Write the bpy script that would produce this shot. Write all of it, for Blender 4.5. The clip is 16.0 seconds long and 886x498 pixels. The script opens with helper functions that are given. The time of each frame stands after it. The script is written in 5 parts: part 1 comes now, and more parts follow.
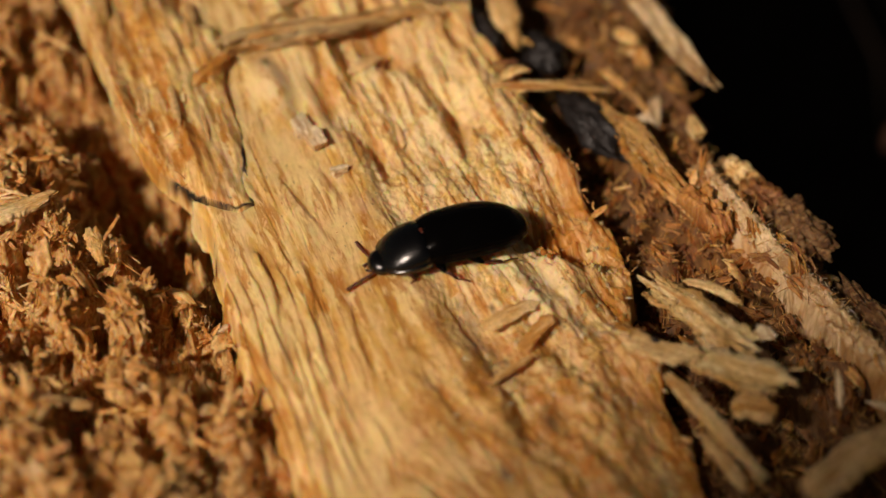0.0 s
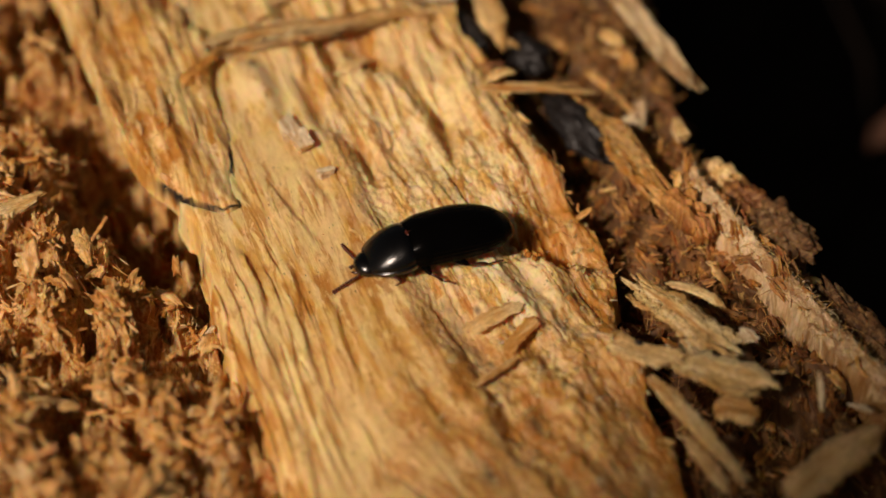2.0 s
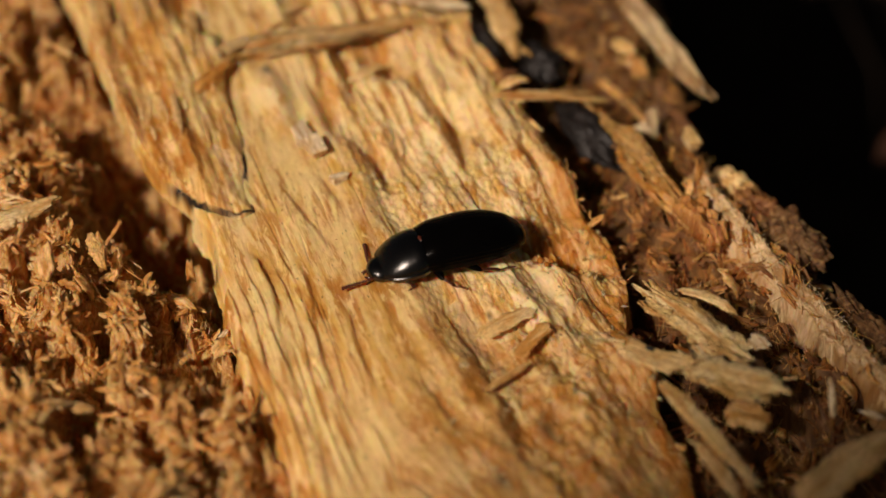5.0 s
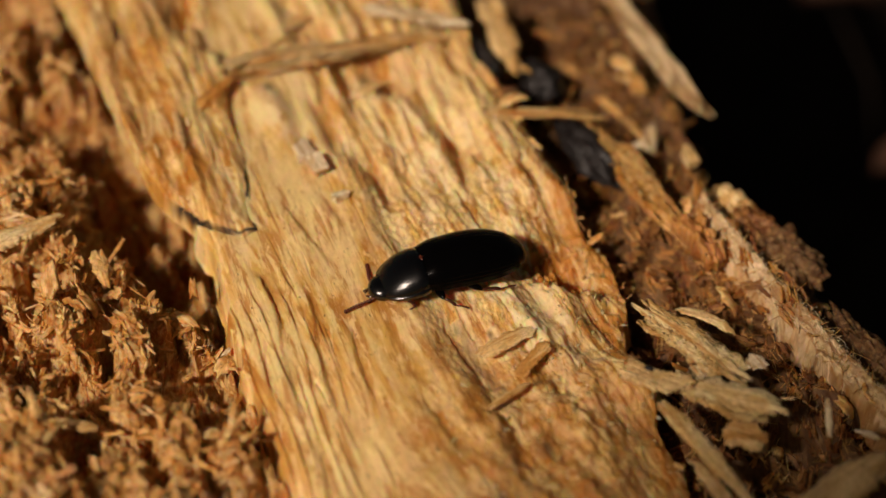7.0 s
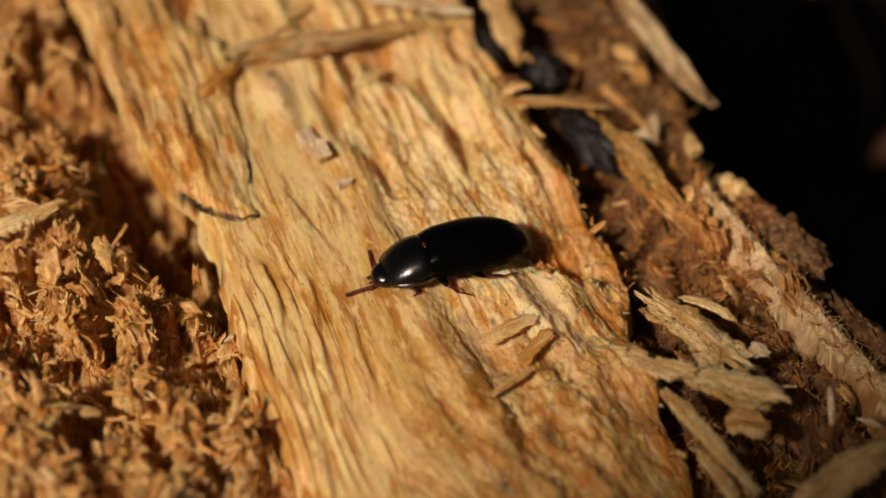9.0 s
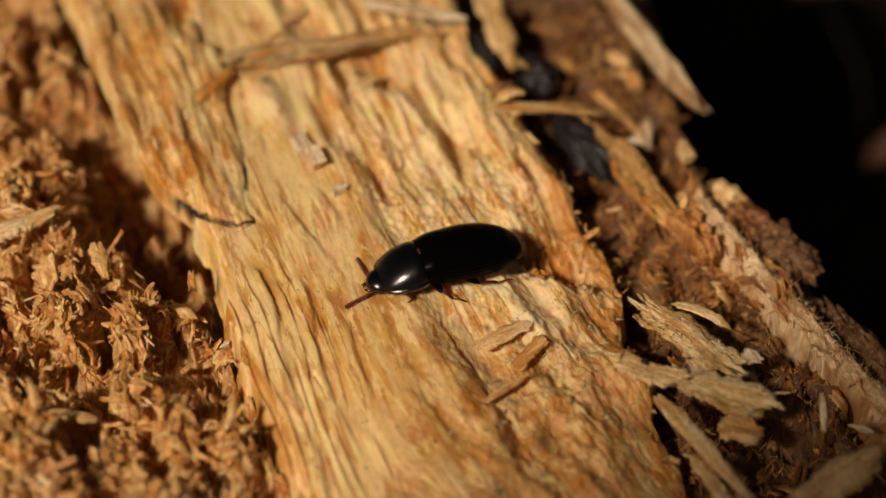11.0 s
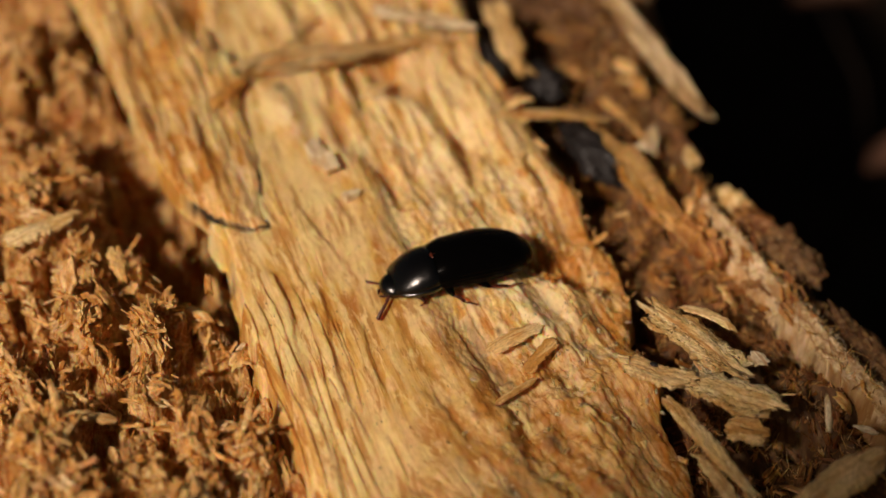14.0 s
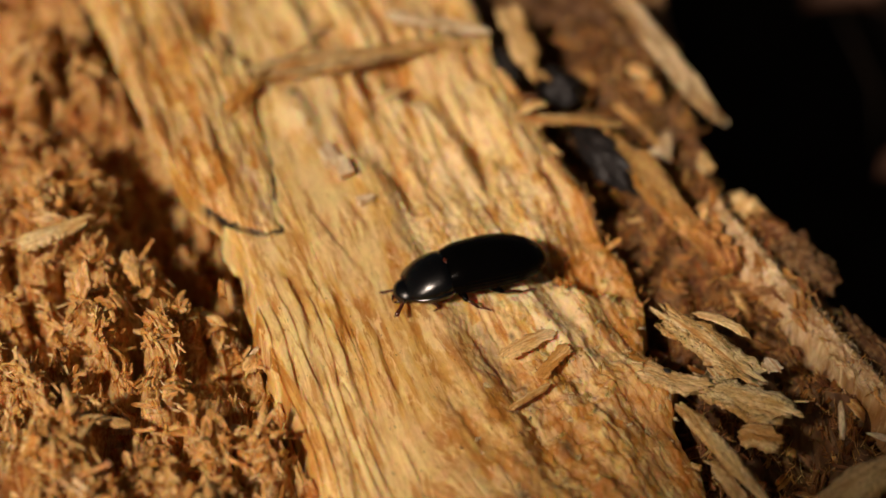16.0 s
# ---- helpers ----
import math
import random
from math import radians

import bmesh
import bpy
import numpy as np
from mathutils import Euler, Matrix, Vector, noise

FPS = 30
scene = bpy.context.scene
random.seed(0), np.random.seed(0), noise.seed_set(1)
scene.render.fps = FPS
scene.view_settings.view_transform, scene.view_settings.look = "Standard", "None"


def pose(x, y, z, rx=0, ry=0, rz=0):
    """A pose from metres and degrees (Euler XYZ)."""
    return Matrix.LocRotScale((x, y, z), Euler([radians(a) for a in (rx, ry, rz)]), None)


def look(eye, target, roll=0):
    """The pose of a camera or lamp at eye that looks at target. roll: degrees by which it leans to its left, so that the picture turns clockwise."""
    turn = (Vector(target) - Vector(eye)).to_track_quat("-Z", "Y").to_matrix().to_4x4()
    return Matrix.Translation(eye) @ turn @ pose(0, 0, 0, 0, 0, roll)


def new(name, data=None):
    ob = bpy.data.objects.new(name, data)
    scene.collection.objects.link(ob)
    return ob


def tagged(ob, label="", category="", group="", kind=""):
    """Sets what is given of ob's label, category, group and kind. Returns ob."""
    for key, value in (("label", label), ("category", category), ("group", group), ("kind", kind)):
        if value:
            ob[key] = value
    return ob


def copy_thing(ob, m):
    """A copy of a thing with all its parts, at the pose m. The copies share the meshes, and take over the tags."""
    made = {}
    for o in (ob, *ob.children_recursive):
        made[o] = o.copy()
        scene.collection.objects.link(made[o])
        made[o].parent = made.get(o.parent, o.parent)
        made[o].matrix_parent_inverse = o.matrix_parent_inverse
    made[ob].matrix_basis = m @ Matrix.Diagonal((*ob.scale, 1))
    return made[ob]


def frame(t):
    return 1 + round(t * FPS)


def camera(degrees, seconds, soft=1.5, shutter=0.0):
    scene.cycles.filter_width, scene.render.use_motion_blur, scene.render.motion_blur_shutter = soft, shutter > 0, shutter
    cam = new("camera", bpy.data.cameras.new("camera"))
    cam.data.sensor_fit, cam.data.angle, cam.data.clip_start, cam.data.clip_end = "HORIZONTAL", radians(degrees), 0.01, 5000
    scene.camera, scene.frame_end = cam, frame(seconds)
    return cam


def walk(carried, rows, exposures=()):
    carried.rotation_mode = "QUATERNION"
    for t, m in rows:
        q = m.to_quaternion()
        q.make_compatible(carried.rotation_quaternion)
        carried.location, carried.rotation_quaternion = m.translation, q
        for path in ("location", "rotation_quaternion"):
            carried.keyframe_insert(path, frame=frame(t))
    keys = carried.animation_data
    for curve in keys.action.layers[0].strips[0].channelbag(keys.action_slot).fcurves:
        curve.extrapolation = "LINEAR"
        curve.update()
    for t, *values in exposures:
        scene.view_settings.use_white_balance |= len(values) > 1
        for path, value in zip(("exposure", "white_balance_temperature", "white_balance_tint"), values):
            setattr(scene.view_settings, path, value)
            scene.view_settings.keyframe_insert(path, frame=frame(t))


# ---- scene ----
MM = 0.001

cam = camera(24, 16.0, soft=1.5)
cam.data.dof.use_dof = True
cam.data.dof.focus_distance = 0.1715
cam.data.dof.aperture_fstop = 13.5
PATH = [
    (0, (0.00171, -0.12373, 0.12068), (0.00118, 0.00046, -0.00464), -0.527),
    (0.5, (0.00171, -0.12365, 0.12127), (0.00170, 0.00033, -0.00425), -0.384),
    (1, (0.00293, -0.12399, 0.12069), (0.00237, 0.00015, -0.00467), -0.582),
    (1.5, (0.00230, -0.12336, 0.12175), (0.00237, 0.00011, -0.00427), -0.328),
    (2, (0.00200, -0.12368, 0.12243), (0.00239, -0.00031, -0.00368), -0.104),
    (2.5, (0.00139, -0.12418, 0.12262), (0.00207, -0.00068, -0.00337), 0.031),
    (3, (0.00092, -0.12377, 0.12249), (0.00154, -0.00016, -0.00339), 0.090),
    (3.5, (0.00131, -0.12375, 0.12229), (0.00126, 0.00037, -0.00308), -0.126),
    (4, (0.00220, -0.12410, 0.12214), (0.00153, 0.00034, -0.00292), -0.330),
    (6.5, (0.00053, -0.12524, 0.12405), (0.00116, -0.00117, -0.00138), 0.426),
    (7, (0.00072, -0.12407, 0.12523), (0.00128, -0.00044, -0.00063), 0.370),
    (7.5, (0.00039, -0.12529, 0.12440), (0.00137, -0.00084, -0.00064), 0.424),
    (8, (-0.00004, -0.12479, 0.12466), (0.00135, -0.00094, -0.00098), 0.685),
    (8.5, (0.00013, -0.12437, 0.12437), (0.00113, -0.00083, -0.00158), 0.662),
    (9, (-0.00000, -0.12475, 0.12475), (0.00105, -0.00130, -0.00128), 0.771),
    (11.5, (-0.00068, -0.12467, 0.12638), (0.00143, -0.00165, -0.00006), 1.199),
    (12, (-0.00125, -0.12495, 0.12665), (0.00097, -0.00202, 0.00012), 1.327),
    (12.5, (-0.00162, -0.12561, 0.12652), (0.00054, -0.00222, 0.00045), 1.367),
    (13, (-0.00164, -0.12582, 0.12787), (0.00056, -0.00265, 0.00157), 1.301),
    (13.5, (-0.00142, -0.12548, 0.12760), (0.00034, -0.00252, 0.00110), 1.064),
    (14, (-0.00200, -0.12691, 0.12849), (0.00046, -0.00359, 0.00234), 1.314),
    (14.5, (-0.00189, -0.12673, 0.12937), (-0.00061, -0.00355, 0.00307), 1.071),
    (15, (-0.00259, -0.12664, 0.12912), (-0.00087, -0.00342, 0.00286), 1.310),
    (15.5, (-0.00239, -0.12671, 0.12802), (-0.00110, -0.00319, 0.00206), 1.198),
    (16, (-0.00234, -0.12661, 0.12880), (-0.00070, -0.00329, 0.00265), 1.249),
]
walk(cam, [(t, look(eye, target, roll)) for t, eye, target, roll in PATH])

# ---- light: low warm sun from the side, weak forest sky ----
SUN = Vector((-0.46, -0.56, 0.69)).normalized()
world = bpy.data.worlds.new("sky")
scene.world = world
world.use_nodes = True
wn = world.node_tree
sky = wn.nodes.new("ShaderNodeTexSky")
sky.sky_type, sky.sun_disc = "NISHITA", False
sky.sun_elevation = math.asin(SUN.z)
sky.air_density, sky.dust_density, sky.ozone_density = 0.8, 1.5, 0.3
sky.sun_rotation = math.atan2(SUN.x, SUN.y)
back = wn.nodes["Background"]
back.inputs["Strength"].default_value = 0.02
warm_sky_tint = wn.nodes.new("ShaderNodeMix")  # warm tint multiplied into the sky light, so shaded wood stays brown
warm_sky_tint.data_type, warm_sky_tint.blend_type = "RGBA", "MULTIPLY"
warm_sky_tint.inputs[0].default_value, warm_sky_tint.inputs[7].default_value = 1.0, (1.0, 0.72, 0.46, 1)
wn.links.new(sky.outputs["Color"], warm_sky_tint.inputs[6])
wn.links.new(warm_sky_tint.outputs[2], back.inputs["Color"])
lamp = bpy.data.lights.new("sun", "SUN")
lamp.energy, lamp.angle, lamp.color = 3.15, radians(5.0), (1.0, 0.81, 0.67)
new("sun", lamp).matrix_world = look(SUN, (0, 0, 0))
scene.view_settings.exposure = 0.0


# ---- materials ----
def nodes_of(name, rough=0.6, spec=0.3):
    m = bpy.data.materials.new(name)
    m.use_nodes = True
    t = m.node_tree
    b = t.nodes["Principled BSDF"]
    b.inputs["Roughness"].default_value = rough
    b.inputs["Specular IOR Level"].default_value = spec
    return m, t, b


def grain_noise(t, scale, detail=4.0, rough=0.6, seed=0.0, source="grain", dist=0.0):
    """A noise over the wood's grain: across, along (mm) and a seed."""
    at = t.nodes.new("ShaderNodeAttribute")
    at.attribute_name = source
    mp = t.nodes.new("ShaderNodeMapping")
    mp.inputs["Scale"].default_value = scale
    mp.inputs["Location"].default_value = (seed, seed * 1.7, seed * 0.3)
    nz = t.nodes.new("ShaderNodeTexNoise")
    nz.inputs["Scale"].default_value = 1.0
    nz.inputs["Detail"].default_value = detail
    nz.inputs["Roughness"].default_value = rough
    nz.inputs["Distortion"].default_value = dist
    t.links.new(at.outputs["Vector"], mp.inputs["Vector"])
    t.links.new(mp.outputs["Vector"], nz.inputs["Vector"])
    return nz.outputs["Fac"]


def ramp(t, fac, stops):
    r = t.nodes.new("ShaderNodeValToRGB")
    e = r.color_ramp.elements
    while len(e) < len(stops):
        e.new(0.5)
    for el, (p, c) in zip(e, stops):
        el.position, el.color = p, (*c, 1) if not isinstance(c, (int, float)) else (c, c, c, 1)
    t.links.new(fac, r.inputs["Fac"])
    return r.outputs["Color"]


def mix(t, a, b, fac, mode="MIX"):
    n = t.nodes.new("ShaderNodeMix")
    n.data_type, n.blend_type = "RGBA", mode
    for sock, v in ((n.inputs[6], a), (n.inputs[7], b), (n.inputs[0], fac)):
        if hasattr(v, "links"):
            t.links.new(v, sock)
        elif isinstance(v, (int, float)):
            sock.default_value = v
        else:
            sock.default_value = (*v, 1)
    return n.outputs[2]


def mul(t, a, k):
    n = t.nodes.new("ShaderNodeMath")
    n.operation = "MULTIPLY"
    t.links.new(a, n.inputs[0])
    if hasattr(k, "links"):
        t.links.new(k, n.inputs[1])
    else:
        n.inputs[1].default_value = k
    return n.outputs[0]


def bump(t, b, fac, strength, dist):
    n = t.nodes.new("ShaderNodeBump")
    n.inputs["Strength"].default_value = strength
    n.inputs["Distance"].default_value = dist * MM
    t.links.new(fac, n.inputs["Height"])
    t.links.new(n.outputs["Normal"], b.inputs["Normal"])


PALE, HONEY, AMBER = (0.82, 0.585, 0.26), (0.74, 0.45, 0.125), (0.52, 0.22, 0.036)
GREY, UMBER, NEAR_BLACK = (0.26, 0.18, 0.10), (0.10, 0.048, 0.018), (0.012, 0.010, 0.009)


def wood(name, light=PALE, mid=HONEY, deep=AMBER, rough=0.6, stain_shades=True, grime=0.0, per_object=False, pieces=0.0, relief=0.55, glow=0.36, reach=1.1):
    """Decayed wood: broad tone, soft mottling drawn out along the grain, faint streaks, granules and flecks; weights
    for staining and painted crack shade come with the mesh.
    """
    m, t, b = nodes_of(name, rough, 0.3)
    pale = tuple(min(1, c * 1.06 + k) for c, k in zip(light, (0.06, 0.06, 0.04)))
    at = t.nodes.new("ShaderNodeAttribute")
    at.attribute_name = "sleek"
    less = t.nodes.new("ShaderNodeMath")
    less.operation = "MULTIPLY_ADD"
    t.links.new(at.outputs["Fac"], less.inputs[0])
    less.inputs[1].default_value, less.inputs[2].default_value = -0.72, 1.0
    coarse = less.outputs[0]
    broad = grain_noise(t, (0.32, 0.055, 1), 4, 0.6, 3.1, dist=0.6)
    col = ramp(t, broad, [(0.39, deep), (0.455, mid), (0.53, light), (0.63, pale)])
    warm = grain_noise(t, (0.95, 0.17, 1), 5, 0.66, 11.0, dist=0.7)
    col = mix(t, col, deep, ramp(t, warm, [(0.515, 0.0), (0.60, 0.8)]))
    cream = grain_noise(t, (1.25, 0.26, 1), 5, 0.68, 23.0, dist=0.6)
    col = mix(t, col, pale, ramp(t, cream, [(0.505, 0.0), (0.59, 0.9)]))
    streak = grain_noise(t, (2.6, 0.11, 1), 4, 0.66, 61.0, dist=0.5)
    where = ramp(t, grain_noise(t, (0.28, 0.07, 1), 3, 0.5, 81.0), [(0.46, 0.0), (0.56, 0.9)])
    col = mix(t, col, tuple(k * c for c, k in zip(deep, (1.0, 0.86, 0.8))), mul(t, mul(t, ramp(t, streak, [(0.51, 0.0), (0.58, 1.0)]), where), coarse))
    grains = grain_noise(t, (5.0, 2.1, 1), 4, 0.68, 5.0)
    col = mix(t, col, ramp(t, grains, [(0.37, (0.60, 0.52, 0.46)), (0.49, (1.0, 1.0, 1.0)), (0.61, (1.16, 1.22, 1.32))]), mul(t, coarse, 0.65), "MULTIPLY")
    fibre = grain_noise(t, (8.0, 0.45, 1), 3, 0.65, 37.0)
    col = mix(t, col, ramp(t, fibre, [(0.41, (0.66, 0.60, 0.54)), (0.54, (1.0, 1.0, 1.0))]), mul(t, coarse, 0.35), "MULTIPLY")
    at = t.nodes.new("ShaderNodeAttribute")
    at.attribute_name = "bleach"
    add = t.nodes.new("ShaderNodeMath")
    add.operation = "MULTIPLY_ADD"
    t.links.new(at.outputs["Fac"], add.inputs[0])
    add.inputs[1].default_value, add.inputs[2].default_value = 0.9, 0.06
    bleach = grain_noise(t, (0.55, 0.20, 1), 6, 0.72, 33.0, dist=0.5)
    col = mix(t, col, tuple(min(1, c * 0.95 + k) for c, k in zip(light, (0.12, 0.14, 0.15))), mul(t, ramp(t, bleach, [(0.45, 0.0), (0.55, 1.0)]), add.outputs[0]))
    fleck = grain_noise(t, (3.6, 1.3, 1), 3, 0.55, 57.0)
    col = mix(t, col, UMBER, ramp(t, fleck, [(0.67, 0.0), (0.72, 0.75)]))
    if stain_shades:
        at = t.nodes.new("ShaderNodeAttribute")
        at.attribute_name = "stain_shade"
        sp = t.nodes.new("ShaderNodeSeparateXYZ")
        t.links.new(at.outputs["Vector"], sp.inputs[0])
        for k, tone in enumerate((AMBER, GREY, NEAR_BLACK)):
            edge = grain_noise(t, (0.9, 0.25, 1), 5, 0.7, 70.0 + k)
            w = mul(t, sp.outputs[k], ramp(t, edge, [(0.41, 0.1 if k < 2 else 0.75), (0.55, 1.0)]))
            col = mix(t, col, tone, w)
    if grime:
        col = mix(t, col, UMBER, ramp(t, grain_noise(t, (0.25, 0.2, 1), 6, 0.7, 90.0), [(0.42, grime), (0.66, 0.0)]))
    if pieces:
        each = grain_noise(t, (0, 0, 0.77), 2, 0.5, 8.0)
        col = mix(t, col, ramp(t, each, [(0.34, (0.72, 0.58, 0.42)), (0.46, (1.0, 0.94, 0.86)), (0.58, (1.08, 1.08, 1.08)), (0.68, (1.25, 1.27, 1.32))]), pieces, "MULTIPLY")
    if per_object:
        info = t.nodes.new("ShaderNodeObjectInfo")
        col = mix(t, col, ramp(t, info.outputs["Random"], [(0.0, (0.80, 0.70, 0.58)), (0.5, (1, 0.97, 0.92)), (1.0, (1.0, 1.0, 1.0))]), 0.8, "MULTIPLY")
    t.links.new(col, b.inputs["Base Color"])
    b.inputs["Subsurface Weight"].default_value = glow
    b.inputs["Subsurface Radius"].default_value = (1.0, 0.40, 0.10)
    b.inputs["Subsurface Scale"].default_value = reach * MM
    grit = grain_noise(t, (7, 4, 7), 5, 0.72, 15.0)
    bump(t, b, mul(t, mix(t, mix(t, grains, streak, 0.3), grit, 0.45), coarse), relief, 0.12)
    return m


def plain(name, colour, rough=0.5, spec=0.4, grain=(3, 3, 3), vary=0.35, depth=0.05, source="grain"):
    m, t, b = nodes_of(name, rough, spec)
    n = grain_noise(t, grain, 5, 0.65, 2.0, source)
    t.links.new(mix(t, colour, ramp(t, n, [(0.3, tuple(c * (1 - vary) for c in colour)), (0.7, tuple(min(1, c * (1 + vary)) for c in colour))]), 1.0), b.inputs["Base Color"])
    bump(t, b, n, 0.5, depth)
    return m


WOOD_FACE = wood("sound_wood", (0.86, 0.615, 0.26), (0.80, 0.49, 0.135), AMBER, relief=0.5, glow=0.75)
WOOD_CRUMB = wood("crumbled_wood", (0.76, 0.49, 0.19), (0.66, 0.34, 0.085), (0.46, 0.16, 0.024), 0.6, True, 0.2, glow=0.55)
WOOD_CHIP = wood("chip_wood", (0.80, 0.53, 0.215), (0.73, 0.42, 0.12), (0.60, 0.275, 0.055), 0.45, False, 0.0, True, 0.6, 0.5, 0.4, reach=0.2)
WOOD_SLIVER = wood("torn_sliver", (0.84, 0.60, 0.29), (0.79, 0.50, 0.17), (0.62, 0.31, 0.075), 0.5, False, 0.0, True, relief=0.38, glow=0.3, reach=0.15)
WOOD_SPLINTER = wood("pale_splinter", (0.84, 0.63, 0.31), (0.77, 0.53, 0.21), (0.58, 0.33, 0.095), 0.55, False, 0.0, True, 0.0, 0.4, 0.2, reach=0.15)
WOOD_DARK = wood("damp_brown_chip", (0.42, 0.21, 0.06), (0.30, 0.125, 0.028), (0.15, 0.053, 0.012), 0.6, False, 0.3, True, 0.9, glow=0.45, reach=0.22)
WOOD_SHELF = wood("damp_brown_wood", (0.29, 0.135, 0.036), (0.17, 0.066, 0.015), (0.07, 0.025, 0.007), 0.65, True, 0.85)
WOOD_PALE = wood("weathered_wood", (0.76, 0.57, 0.32), (0.60, 0.41, 0.19), (0.36, 0.20, 0.075), 0.6, True, 0.1, glow=0.3, reach=0.3)
WOOD_WHITE = wood("bleached_wood", (0.84, 0.70, 0.46), (0.76, 0.58, 0.33), (0.56, 0.37, 0.17), 0.5, False, relief=0.4, glow=0.15, reach=0.15)
WOOD_ORANGE = wood("orange_rot", (0.62, 0.29, 0.065), (0.50, 0.18, 0.028), (0.28, 0.085, 0.013), 0.6, False, 0.3, glow=0.5, reach=0.22)
WOOD_BARK = wood("inner_bark", (0.34, 0.19, 0.07), (0.20, 0.095, 0.03), (0.085, 0.036, 0.011), 0.75, True, 0.7)
CHAR = plain("black_crust", (0.016, 0.013, 0.012), 0.45, 0.5, (1.2, 1.2, 1.2), 0.6, 0.5)
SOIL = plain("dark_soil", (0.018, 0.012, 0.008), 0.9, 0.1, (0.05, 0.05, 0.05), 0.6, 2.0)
LITTER = plain("dead_leaf", (0.09, 0.045, 0.028), 0.7, 0.2, (0.2, 0.2, 0.2), 0.3, 0.3)
RESIN = plain("amber_resin", (0.36, 0.13, 0.02), 0.12, 0.6, (1, 1, 1), 0.2, 0.02)
SHELL = plain("black_wing_case", (0.0014, 0.0012, 0.0012), 0.12, 0.18, (6, 6, 6), 0.3, 0.006)
SHELL.node_tree.nodes["Principled BSDF"].inputs["IOR"].default_value = 1.3
PRONOTUM = plain("black_pronotum", (0.0012, 0.0010, 0.0010), 0.21, 0.8, (9, 9, 9), 0.3, 0.025)
HORN = plain("dark_red_horn", (0.05, 0.013, 0.006), 0.25, 0.5, (5, 5, 5), 0.3, 0.01)
FEELER = plain("red_brown_feeler", (0.085, 0.017, 0.007), 0.3, 0.5, (6, 6, 6), 0.3, 0.01)
EYE = plain("eye", (0.004, 0.004, 0.004), 0.12, 1.0, (9, 9, 9), 0.2, 0.01)


# ---- mesh helpers (everything is modelled in millimetres) ----
def part(name, verts, faces, material, parent=None, label="", grain=None, stain_shade=None, smooth=True, bleach=None, sleek=None):
    """One mesh object from arrays in mm; faces is a list of arrays with 3 or 4 corners a row."""
    me = bpy.data.meshes.new(name)
    verts = np.asarray(verts, float)
    faces = [np.asarray(f, np.int32) for f in (faces if isinstance(faces, list) else [faces]) if len(f)]
    loops = np.concatenate([f.ravel() for f in faces])
    sizes = np.concatenate([np.full(len(f), f.shape[1], np.int32) for f in faces])
    me.vertices.add(len(verts))
    me.vertices.foreach_set("co", (verts * MM).ravel())
    me.loops.add(len(loops))
    me.loops.foreach_set("vertex_index", loops)
    me.polygons.add(len(sizes))
    me.polygons.foreach_set("loop_start", np.concatenate([[0], np.cumsum(sizes)[:-1]]).astype(np.int32))
    me.polygons.foreach_set("use_smooth", np.full(len(sizes), smooth))
    for key, data in (("grain", verts if grain is None else grain), ("stain_shade", stain_shade)):
        if data is not None:
            a = me.attributes.new(key, "FLOAT_VECTOR", "POINT")
            a.data.foreach_set("vector", np.asarray(data, float).ravel())
    for key, data in (("bleach", bleach), ("sleek", sleek)):
        if data is not None:
            a = me.attributes.new(key, "FLOAT", "POINT")
            a.data.foreach_set("value", np.asarray(data, float))
    me.update(calc_edges=True)
    me.validate()
    me.materials.append(material)
    ob = new(name, me)
    if parent:
        ob.parent = parent
    if label:
        ob["label"] = label
    return ob


def thing(name, label, category, group="", kind="", at=(0, 0, 0), turn=0):
    ob = new(name)
    ob.empty_display_size = 0.002
    ob.matrix_basis = pose(at[0] * MM, at[1] * MM, at[2] * MM, 0, 0, turn)
    return tagged(ob, label, category, group, kind)


def grid_faces(n, m, wrap=False):
    """Quads of an n x m grid of vertices; wrap closes the second direction."""
    i = np.arange(n - 1)[:, None]
    j = np.arange(m if wrap else m - 1)[None, :]
    k = (j + 1) % m
    return np.stack([i * m + j, i * m + k, (i + 1) * m + k, (i + 1) * m + j], -1).reshape(-1, 4)


PERM = np.random.RandomState(7).permutation(256)
PERM = np.concatenate([PERM, PERM, PERM])
ANG = np.random.RandomState(8).rand(256) * 2 * np.pi
GX, GY = np.cos(ANG), np.sin(ANG)


def pn(x, y, seed=0):
    """Gradient noise, about -0.7 to 0.7."""
    x, y = np.broadcast_arrays(np.asarray(x, float) + seed * 17.31, np.asarray(y, float) + seed * 9.17)
    xi, yi = np.floor(x).astype(int), np.floor(y).astype(int)
    fx, fy = x - xi, y - yi
    u, v = fx * fx * fx * (fx * (fx * 6 - 15) + 10), fy * fy * fy * (fy * (fy * 6 - 15) + 10)

    def g(ix, iy, dx, dy):
        h = PERM[PERM[ix & 255] + (iy & 255)]
        return GX[h] * dx + GY[h] * dy

    a = g(xi, yi, fx, fy) * (1 - u) + g(xi + 1, yi, fx - 1, fy) * u
    b = g(xi, yi + 1, fx, fy - 1) * (1 - u) + g(xi + 1, yi + 1, fx - 1, fy - 1) * u
    return a * (1 - v) + b * v


def ridged(x, y, seed=0):
    return 1 - 2 * np.abs(pn(x, y, seed)) * 1.4


def smooth(a, b, x):
    t = np.clip((x - a) / (b - a), 0, 1)
    return t * t * (3 - 2 * t)


